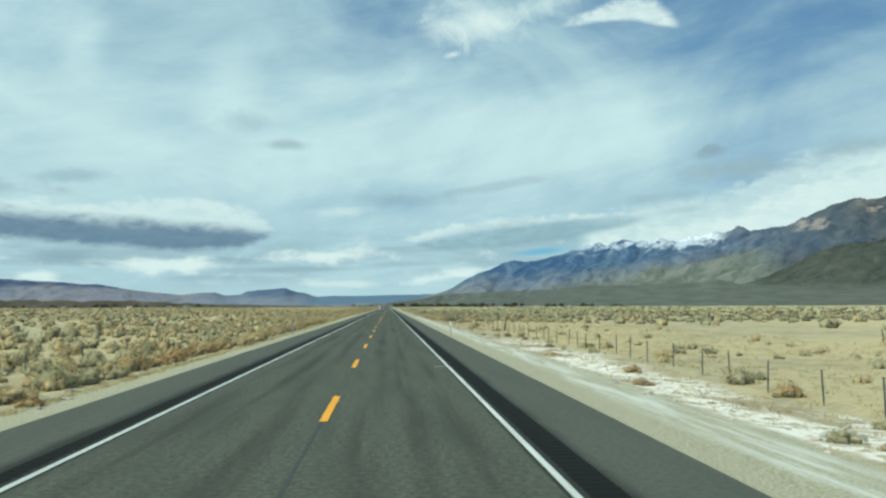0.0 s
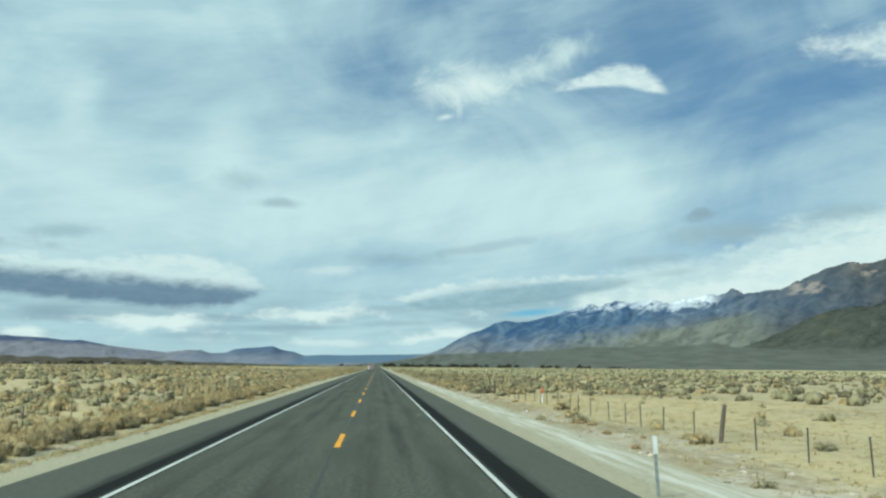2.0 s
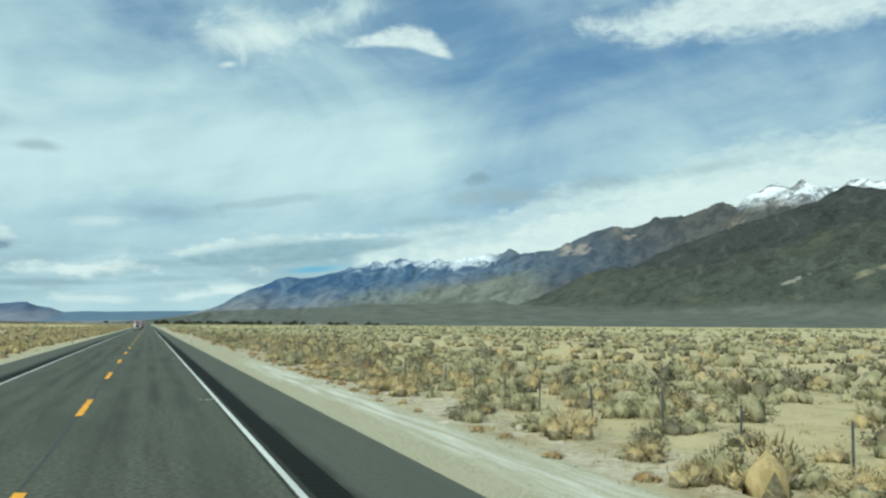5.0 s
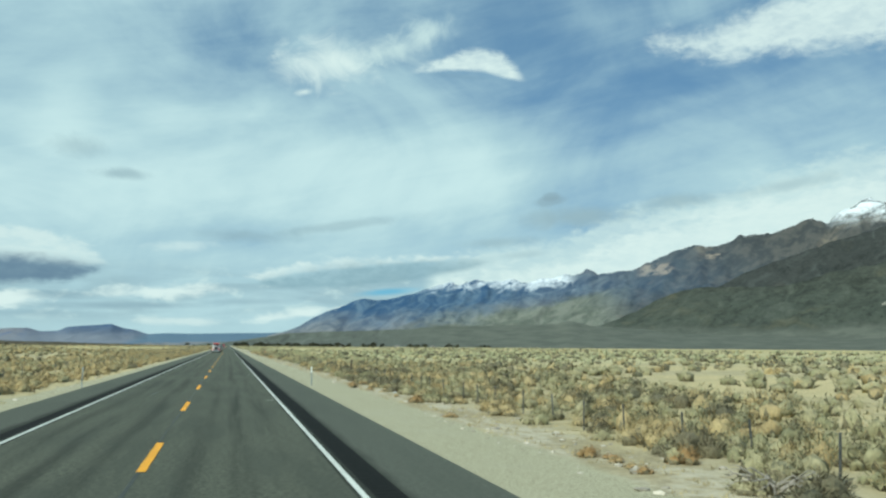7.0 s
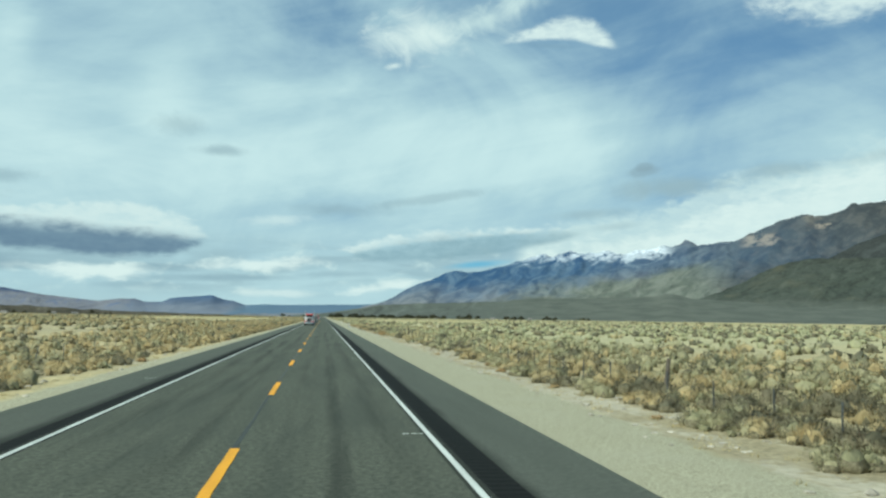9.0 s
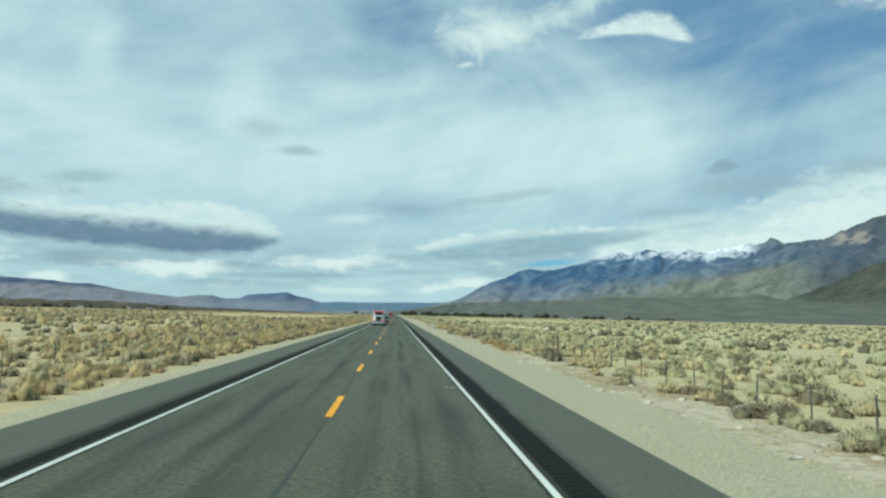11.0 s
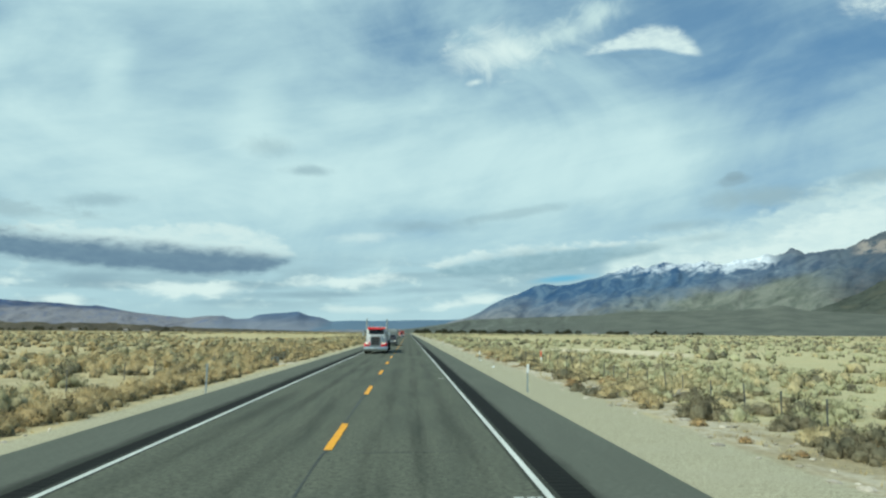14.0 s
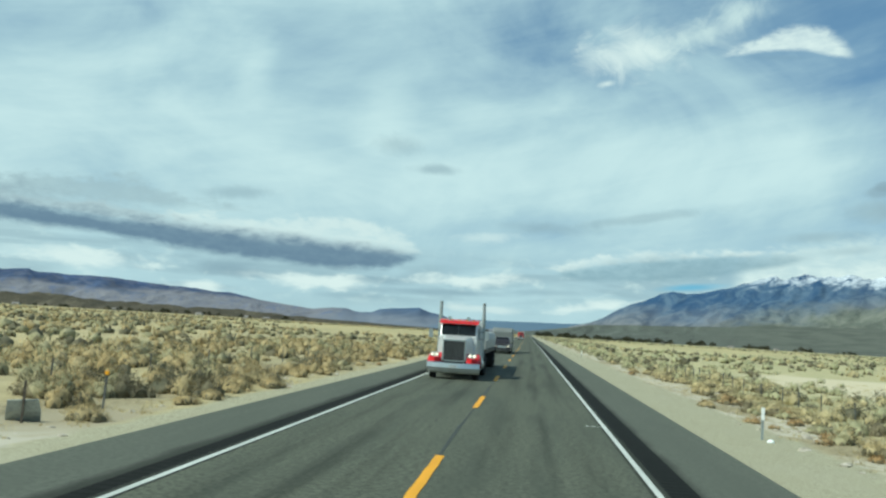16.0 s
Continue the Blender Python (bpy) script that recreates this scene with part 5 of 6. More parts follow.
def build_shrubs():
    for kind, spots in (("greasewood", DARK_SPOTS), ("sagebrush", SAGE_SPOTS), ("tumbleweed", RUST_SPOTS), ("rabbitbrush", GOLD_SPOTS)):
        for x, y, wide in spots:
            place_shrub(kind, x, y, wide / (2.05 * KINDS[kind][2]), RNG.uniform(0.85, 1.1))
    # close gold rows beside the western gravel
    for y0, y1, x0 in ((62, 128, -8.85), (332, 398, -8.35)):
        y = y0
        while y < y1:
            place_shrub("rabbitbrush", x0 + RNG.uniform(-0.4, 0.3), y, RNG.uniform(1.0, 1.5), RNG.uniform(0.8, 1.0))
            y += RNG.uniform(1.0, 1.9)
    # two rows of dry weeds along the gravel
    for i in range(11):
        place_shrub("tumbleweed", -8.55 - 0.15 * math.sin(1.7 * i), 30.5 + 1.75 * i, 1.15 + 0.12 * math.sin(2.3 * i), 0.95)
    for i in range(9):
        place_shrub("tumbleweed", 9.7 + 0.10 * i + 0.2 * math.sin(2.6 * i), 337.0 + 1.7 * i, 0.95 + 0.2 * math.sin(1.9 * i), 0.9)
    # the nearest rows, one by one
    counts = {"sagebrush": 20, "rabbitbrush": 12, "greasewood": 20}
    extra = {"sagebrush": [], "rabbitbrush": [], "greasewood": []}
    for x0, x1 in ((9.5, 17.0), (-13.5, -7.05)):
        xs, ys = scatter(x0, x1, 2, 470, 1.15)
        for x, y in zip(xs, ys):
            gold = RNG.uniform() < ((0.70 if y > 395 else 0.42) if x > 0 else (0.85 if x > -10.2 else 0.55))
            kind = "greasewood" if RNG.uniform() < (0.20 if x > 0 else 0.13 + 0.12 * (y > 380)) else ("rabbitbrush" if gold else "sagebrush")
            s = float(shrub_size(x, y, 1)[0])
            if abs(x) < (12.4 if x > 0 else 9.6) and counts[kind] < (150 if kind == "rabbitbrush" else 110):
                counts[kind] += 1
                place_shrub(kind, x, y, s, RNG.uniform(0.8, 1.1))
            else:
                extra[kind].append((x, y, s))
    for i in range(26):
        place_shrub("tumbleweed", 9.05 + 0.25 * math.sin(2.9 * i) + RNG.uniform(-0.1, 0.1), 134 + 2.1 * i + RNG.uniform(-0.8, 0.8), RNG.uniform(0.22, 0.5), RNG.uniform(0.8, 1.0))
    for i in range(60):
        side = 1 if RNG.uniform() < 0.75 else -1
        place_shrub("tumbleweed", side * (RNG.uniform(9.2, 11.3) if side > 0 else RNG.uniform(7.3, 8.0)), RNG.uniform(5, 465), RNG.uniform(0.25, 0.75), RNG.uniform(0.7, 1.0))
    for kind, share in (("sagebrush", 0.43), ("rabbitbrush", 0.47), ("greasewood", 0.10)):
        east = {"sagebrush": 0.66, "rabbitbrush": 0.17, "greasewood": 0.17}[kind]
        scatter_mesh(kind + "_margin", kind, "close", extra[kind], "close-set " + KINDS[kind][7])
        rows = []
        for x0, x1, y0, y1 in ((17.0, 28.0, 2, 500), (-25.0, -13.5, 2, 500), (10.4, 17, 470, 560), (-13.5, -7.3, 470, 560)):
            xs, ys = scatter(x0, x1, y0, y1, 0.70, share if x0 < 0 else east)
            rows += list(zip(xs, ys, shrub_size(xs, ys, len(xs))))
        scatter_mesh(kind + "_field", kind, "mid", rows, "scattered " + KINDS[kind][7])
        rows = []
        for x0, x1, y0, y1, k, s in ((28, 90, 10, 600, 0.20, 1.5), (-90, -25, 10, 600, 0.20, 1.5), (90, 150, 30, 700, 0.10, 1.8), (-150, -90, 30, 700, 0.10, 1.8), (10.4, 32, 500, 1100, 0.17, 1.6), (-29, -7.6, 500, 1100, 0.17, 1.6),
                                     (150, 420, 60, 1500, 0.016, 2.6), (-420, -150, 60, 1500, 0.016, 2.6), (10.4, 150, 1100, 1900, 0.03, 2.4), (-150, -8.2, 1100, 1900, 0.03, 2.4)):
            few = {"sagebrush": 0.55, "rabbitbrush": 0.55, "greasewood": 1.0}[kind]
            xs, ys = scatter(x0, x1, y0, y1, 0.45 * k, few * k * (share if x0 < 0 else east))
            rows += list(zip(xs, ys, s * RNG.uniform(0.55, 1.25, len(xs))))
        scatter_mesh(kind + "_plain", kind, "far", rows, "distant scattered " + KINDS[kind][7])


build_shrubs()


def dead_shrub(x, y, wide, high, seed):
    """Bare bleached branches of a dead bush, each forking twice."""
    rng = np.random.default_rng(seed)
    z = float(ground_height(np.array([x]), np.array([y]))[0])
    ob = empty("dead_shrub", "bare bleached grey branches of a dead bush", "dead shrub", "dead shrubs beside the road", pose(x, y, z - 0.03, 0, 0, 0))
    for _ in range(7):
        bm = bmesh.new()
        a = rng.uniform(0, 2 * np.pi)
        p0, p1 = Vector((0, 0, 0)), Vector((0.28 * wide * math.cos(a), 0.28 * wide * math.sin(a), high * rng.uniform(0.3, 0.6)))
        tube(bm, p0, p1, 0.035, 0.024, 6)
        for k in range(3):
            b = a + rng.uniform(-0.9, 0.9)
            p2 = p1 + Vector((0.25 * wide * math.cos(b), 0.25 * wide * math.sin(b), high * rng.uniform(-0.15, 0.4)))
            tube(bm, p1, p2, 0.020, 0.010, 5)
            c = b + rng.uniform(-0.8, 0.8)
            tube(bm, p2, p2 + Vector((0.14 * wide * math.cos(c), 0.14 * wide * math.sin(c), high * rng.uniform(-0.2, 0.2))), 0.010, 0.004, 4)
        part("branch", bm, "bleached", ob)


MAT["bleached"] = simple("bleached_wood", (0.34, 0.31, 0.27), 0.9, 0, 0.3, 12.0, 0.1)
for spot in DEAD_SPOTS:
    dead_shrub(*spot)


def build_verge_debris():
    """Stones and straw tufts where the gravel ends."""
    rng = np.random.default_rng(5)
    bm = bmesh.new()
    bmesh.ops.create_icosphere(bm, subdivisions=1, radius=1.0)
    V0 = np.array([v.co[:] for v in bm.verts])
    F0 = np.array([[v.index for v in f.verts] for f in bm.faces])
    bm.free()

    def gather(n, right, left, make, reach=(3, 470)):
        Vs, Fs, off = [], [], 0
        x = np.where(rng.uniform(0, 1, n) < 0.75, rng.uniform(*right, n), -rng.uniform(*left, n))
        y = rng.uniform(*reach, n)
        z = ground_height(x, y)
        for i in range(n):
            V, F = make()
            Vs.append(V + np.array([x[i], y[i], z[i]]))
            Fs.append(F + off)
            off += len(V)
        return np.concatenate(Vs), np.concatenate(Fs)

    def stone():
        r = rng.gamma(2.0, 0.022) + 0.015
        return V0 * r * rng.uniform(0.6, 1.3, (len(V0), 1)) * np.array([1.2, 1, 0.6]), F0

    def tuft():
        n = 12
        a = rng.uniform(0, 2 * np.pi, n)
        d = np.stack([np.cos(a) * 1.1, np.sin(a) * 1.1, np.ones(n)], 1) * rng.uniform(0.04, 0.13, n)[:, None]
        b = rng.normal(0, 0.10, (n, 3)) * np.array([1, 1, 0])
        s = np.stack([-np.sin(a), np.cos(a), np.zeros(n)], 1) * 0.010
        return np.stack([b - s, b + s, b + d], 1).reshape(-1, 3), np.arange(n * 3).reshape(-1, 3)
    me = mesh_arrays("verge_stones", *gather(2600, (8.3, 11.6), (6.9, 8.4), stone))
    me.materials.append(MAT["stone"])
    tagged(new("verge_stones", me), "loose pale stones along the gravel verge", "stones", kind="stuff")
    me = mesh_arrays("straw_tufts", *gather(4500, (8.8, 17.0), (7.2, 9.5), tuft))
    me.materials.append(MAT["straw"])
    field = mesh_arrays("field_straw", *gather(6500, (9.5, 32.0), (7.2, 7.6), tuft, (8, 135)))
    field.materials.append(MAT["straw"])
    tagged(new("field_straw", field), "dry straw-coloured grass on the open flat", "dry grass", kind="stuff")
    back = mesh_arrays("brush_straw", *gather(5500, (9.3, 30.0), (8.0, 22.0), tuft, (130, 470)))
    back.materials.append(MAT["straw"])
    tagged(new("brush_straw", back), "dry straw-coloured grass between the shrubs", "dry grass", kind="stuff")
    tagged(new("straw_tufts", me), "dry straw-coloured grass tufts beside the verge", "dry grass", kind="stuff")


MAT["stone"] = simple("verge_stone", (0.42, 0.38, 0.31), 0.9, 0, 0.4, 3.0, 0.1)
MAT["straw"] = leaf_material("straw", ((0.52, 0.42, 0.21), (0.55, 0.46, 0.26), (0.42, 0.34, 0.17)))
build_verge_debris()


# ---------------------------------------------------------------- fence and marker posts
def t_post_mesh():
    bm = bmesh.new()
    box(bm, 0, 0, 0.40, 0.045, 0.008, 1.04)
    box(bm, 0, 0.02, 0.40, 0.008, 0.036, 1.04)
    for k in range(6):
        box(bm, 0, -0.009, 0.16 + 0.13 * k, 0.014, 0.012, 0.02)
    me = bpy.data.meshes.new("post")
    bm.to_mesh(me)
    bm.free()
    me.materials.append(MAT["steel"])
    return me


def wood_post_mesh():
    bm = bmesh.new()
    tube(bm, (0, 0, -0.2), (0.03, 0.02, 0.55), 0.085, 0.078, 9)
    tube(bm, (0.03, 0.02, 0.55), (0.05, -0.01, 1.25), 0.078, 0.066, 9)
    me = bpy.data.meshes.new("wooden_post")
    bm.to_mesh(me)
    bm.free()
    me.materials.append(MAT["old_wood"])
    return me


def build_fence():
    fence = tagged(new("fence"), "roadside range fence of thin dark steel posts", "fence")
    fence.empty_display_size = 0.3
    steel, wood = t_post_mesh(), wood_post_mesh()
    y, i = 4.4, 0
    while y < 470:
        x = 12.35 + 0.12 * math.sin(i * 1.7) + 0.25 * math.sin(y / 60)
        z = float(ground_height(np.array([x]), np.array([y]))[0])
        p = new("post", steel)
        p.matrix_basis = pose(x, y, z, RNG.normal(0, 1.6), RNG.normal(0, 1.8), RNG.uniform(-10, 10))
        p.parent = fence
        y += 2.78 + RNG.uniform(-0.12, 0.12)
        i += 1
    for y, lean in ((75.7, 7), (128.0, -3), (250.0, 4), (330, -4)):
        p = new("wooden_post", wood)
        p.matrix_basis = pose(12.45, y, float(ground_height(np.array([12.45]), np.array([y]))[0]), 0, lean, 20)
        p.parent = fence
        tagged(p, "leaning grey weathered wooden post")


def delineator(x, y, h, tall_white, back, mat_top="post_white", label="slim galvanised road marker post with a white plate"):
    z = float(ground_height(np.array([x]), np.array([y]))[0])
    ob = empty("marker_post", label, "marker post", "road marker posts", pose(x, y, z, RNG.normal(0, 1), RNG.normal(0, 1.5), 0))
    bm = bmesh.new()
    box(bm, 0, 0, h / 2 - 0.1, 0.06, 0.012, h + 0.2, 0.003)
    box(bm, -0.028, 0.014, h / 2 - 0.1, 0.006, 0.028, h + 0.2)
    box(bm, 0.028, 0.014, h / 2 - 0.1, 0.006, 0.028, h + 0.2)
    part("post", bm, "galv", ob)
    bm = bmesh.new()
    box(bm, 0, -0.012 if not back else 0.034, h - tall_white / 2 + 0.02, 0.095, 0.006, tall_white, 0.003)
    part("reflector_plate", bm, mat_top, ob)
    return ob


def paddle(x, y, h):
    """Round plastic utility marker, white below and orange-red above."""
    z = float(ground_height(np.array([x]), np.array([y]))[0])
    ob = empty("utility_marker", "white plastic utility marker with an orange-red top", "marker post", "utility markers", pose(x, y, z, 0, RNG.normal(0, 2), 0))
    bm = bmesh.new()
    tube(bm, (0, 0, -0.1), (0, 0, h * 0.64), 0.05, 0.05, 14)
    part("pole", bm, "post_white", ob)
    bm = bmesh.new()
    tube(bm, (0, 0, h * 0.64), (0, 0, h - 0.02), 0.051, 0.051, 14)
    tube(bm, (0, 0, h - 0.02), (0, 0, h + 0.01), 0.051, 0.03, 14)
    part("cap", bm, "post_red", ob)


def build_markers():
    for y in (64.6, 225.0, 384.3):
        delineator(6.48, y, 1.12, 0.34, False)
        delineator(-6.25, y - 1.2, 1.12, 0.3, True, "galv", "slim grey galvanised road marker post seen from behind")
    for x, y in ((12.7, 106.5), (11.75, 413.2)):
        paddle(x, y, 1.1)
    for y in (424.0, 501.0):
        delineator(7.95, y, 0.85, 0.34, False, label="short white-topped road marker post on gravel")


build_fence()
build_markers()


# ---------------------------------------------------------------- far trees and houses
def tree_thing(seed):
    rng = np.random.default_rng(seed)
    ob = empty("tree", "distant dark bare-limbed cottonwood on the valley floor", "tree", "far tree line")
    h = 9.0
    bm = bmesh.new()
    tube(bm, (0, 0, -0.3), (0.1, 0, h * 0.45), 0.32, 0.2, 7)
    for k in range(5):
        a = k * 1.25 + rng.uniform(0, 0.6)
        tube(bm, (0.05, 0, h * (0.22 + 0.05 * k)), (2.2 * math.cos(a), 2.2 * math.sin(a), h * rng.uniform(0.55, 0.85)), 0.13, 0.04, 5)
    part("trunk", bm, "bark", ob)
    V, F = shrub_arrays(rng, 220, 6, 4.6, h * 0.9, 1.1, 0.75, 0.3, 0.3)
    V[:, 2] += h * 0.12
    part("crown", mesh_arrays("crown", V, F), "tree", ob)
    return ob


def polar(az, r):
    return VIEW[0] + r * math.sin(radians(az)), VIEW[1] + r * math.cos(radians(az))


def build_trees():
    proto = [tree_thing(s) for s in (1, 2, 3)]
    spots = []
    for a0, a1, n, r0 in ((0.45, 8.4, 120, 1500), (9.3, 10.7, 16, 1520), (12.4, 13.8, 14, 1540), (14.8, 16.1, 9, 1560), (17.3, 18.9, 5, 1600),
                          (-36, -13.2, 60, 1450), (-3.6, -0.6, 6, 1900)):
        for _ in range(n):
            spots.append((RNG.uniform(a0, a1), r0 + RNG.uniform(-90, 90)))
    for i, (a, r) in enumerate(spots):
        x, y = polar(a, r)
        s = RNG.uniform(0.55, 1.2) if a > 0 else RNG.uniform(0.5, 1.1)
        m = pose(x, y, float(ground_height(np.array([x]), np.array([y]))[0]) - 0.2, 0, 0, RNG.uniform(0, 360)) @ Matrix.Diagonal((s * 1.15, s * 1.15, s, 1))
        if i < 3:
            proto[i].matrix_basis = m
        else:
            copy_thing(proto[i % 3], m)


def house(x, y, turn, w, d, h, wall, roof):
    ob = empty("house", "small pale far-off ranch house with a low gable roof", "house", "far ranch houses",
               pose(x, y, float(ground_height(np.array([x]), np.array([y]))[0]) - 0.1, 0, 0, turn))
    bm = bmesh.new()
    box(bm, 0, 0, h / 2, w, d, h)
    part("wall", bm, wall, ob)
    bm = bmesh.new()
    e = 0.5
    a = [bm.verts.new(v) for v in ((-w / 2 - e, -d / 2 - e, h + 0.01), (w / 2 + e, -d / 2 - e, h + 0.01), (w / 2 + e, d / 2 + e, h + 0.01), (-w / 2 - e, d / 2 + e, h + 0.01),
                                   (-w / 2 - e, 0, h + d * 0.28), (w / 2 + e, 0, h + d * 0.28))]
    for f in ((0, 1, 5, 4), (2, 3, 4, 5), (0, 4, 3), (1, 2, 5), (3, 2, 1, 0)):
        bm.faces.new([a[i] for i in f])
    part("roof", bm, roof, ob)
    for k in (-1, 1):
        bm = bmesh.new()
        box(bm, k * w * 0.25, -d / 2 - 0.01, h * 0.55, 1.1, 0.06, 1.1)
        part("window", bm, "steel", ob)
    bm = bmesh.new()
    box(bm, 0, -d / 2 - 0.01, 1.05, 0.95, 0.06, 2.1)
    part("door", bm, "old_wood", ob)


MAT["house_wall"] = simple("pale_stucco", (0.40, 0.39, 0.36), 0.85, 0, 0.08, 1.0)
MAT["house_roof"] = simple("grey_shingle_roof", (0.22, 0.20, 0.19), 0.9, 0, 0.2, 2.0)
build_trees()
for az, r, turn, w in ((7.8, 1480, 10, 13), (11.7, 1600, -15, 15), (14.2, 1650, 5, 11), (-15.6, 1380, 20, 14), (-16.8, 1400, 0, 12), (-19.5, 1420, -10, 16), (-24, 1400, 15, 13), (-29, 1380, 0, 13)):
    hx, hy = polar(az, r)
    house(hx, hy, turn, w * 0.6, 6.0, 2.5, "house_wall", "house_roof")


# ---------------------------------------------------------------- vehicles in the oncoming lane
MAT["chrome"] = simple("polished_chrome", (0.58, 0.60, 0.60), 0.28, 1.0, 0.05, 3.0, 0.5)
MAT["silver"] = simple("pale_silver_paint", (0.66, 0.68, 0.67), 0.28, 0.25, 0.05, 2.0, 0.5)
MAT["red"] = simple("gloss_red_paint", (0.55, 0.02, 0.025), 0.28, 0.0, 0.08, 2.0, 0.5)
MAT["black"] = simple("black_rubber", (0.018, 0.018, 0.018), 0.8, 0.0, 0.2, 8.0, 0.3)
MAT["chassis"] = simple("dark_chassis_steel", (0.035, 0.036, 0.038), 0.6, 0.2, 0.25, 6.0)
MAT["glass"] = simple("dark_window_glass", (0.018, 0.022, 0.025), 0.06, 0.0, 0.05, 1.0, 0.6)
MAT["dark_paint"] = simple("dark_plum_grey_paint", (0.026, 0.022, 0.025), 0.30, 0.0, 0.08, 2.0, 0.5)
MAT["trailer_white"] = simple("grey_white_trailer_skin", (0.40, 0.42, 0.42), 0.45, 0.0, 0.05, 1.0)
MAT["trailer_grey"] = simple("grey_trailer_skin", (0.17, 0.185, 0.18), 0.5, 0.0, 0.06, 1.0)
MAT["amber"] = simple("amber_marker_lens", (0.75, 0.25, 0.03), 0.3, 0.0, 0.05, 4.0)


def lamp_material(name, col, power):
    mat, nt, bsdf = material(name, 0.2, 0.0, 0.5)
    bsdf.inputs["Base Color"].default_value = (*col, 1)
    bsdf.inputs["Emission Color"].default_value = (*col, 1)
    bsdf.inputs["Emission Strength"].default_value = power
    return mat


MAT["headlamp"] = lamp_material("lit_headlamp", (1.0, 0.90, 0.72), 0.7)


def loft(bm, sections, cap=True):
    """Skins rings of points (x, y, z), all of the same count."""
    rings = [[bm.verts.new(p) for p in s] for s in sections]
    n = len(rings[0])
    for a, b in zip(rings, rings[1:]):
        for i in range(n):
            bm.faces.new((a[i], a[(i + 1) % n], b[(i + 1) % n], b[i]))
    if cap:
        bm.faces.new(list(reversed(rings[0])))
        bm.faces.new(rings[-1])
    bmesh.ops.recalc_face_normals(bm, faces=bm.faces)
    return bm


def ring(y, w, z0, z1, r=0.12, tw=None):
    """A rounded box section across the vehicle: bottom width w, top width tw."""
    tw = w if tw is None else tw
    return [(-w / 2, y, z0), (w / 2, y, z0), (w / 2, y, z0 + (z1 - z0) * 0.5), (tw / 2, y, z1 - r), (tw / 2 - r * 0.3, y, z1 - r * 0.3), (tw / 2 - r, y, z1),
            (-tw / 2 + r, y, z1), (-tw / 2 + r * 0.3, y, z1 - r * 0.3), (-tw / 2, y, z1 - r), (-w / 2, y, z0 + (z1 - z0) * 0.5)]


def wheel(parent, x, y, r, width, rim_mat="chrome"):
    """A wheel of two meshes: tyre and rim."""
    ob = new("wheel")
    ob.empty_display_size = 0.2
    ob.parent = parent
    ob.matrix_basis = pose(x, y, r)
    prof = [(-width / 2, r * 0.62), (-width / 2, r * 0.93), (-width * 0.38, r), (width * 0.38, r), (width / 2, r * 0.93), (width / 2, r * 0.62)]
    bm = bmesh.new()
    n = 28
    rings = [[bm.verts.new((px, pr * math.cos(2 * math.pi * k / n), pr * math.sin(2 * math.pi * k / n))) for px, pr in prof] for k in range(n)]
    for k in range(n):
        a, b = rings[k], rings[(k + 1) % n]
        for i in range(len(prof) - 1):
            bm.faces.new((a[i], a[i + 1], b[i + 1], b[i]))
    bmesh.ops.recalc_face_normals(bm, faces=bm.faces)
    part("tyre", bm, "black", ob)
    bm = bmesh.new()
    tube(bm, (-width * 0.42, 0, 0), (width * 0.42, 0, 0), r * 0.63, r * 0.63, 22)
    tube(bm, (width * 0.42, 0, 0), (width * 0.5, 0, 0), r * 0.22, r * 0.18, 12)
    tube(bm, (-width * 0.5, 0, 0), (-width * 0.42, 0, 0), r * 0.18, r * 0.22, 12)
    part("rim", bm, rim_mat, ob)
    return ob


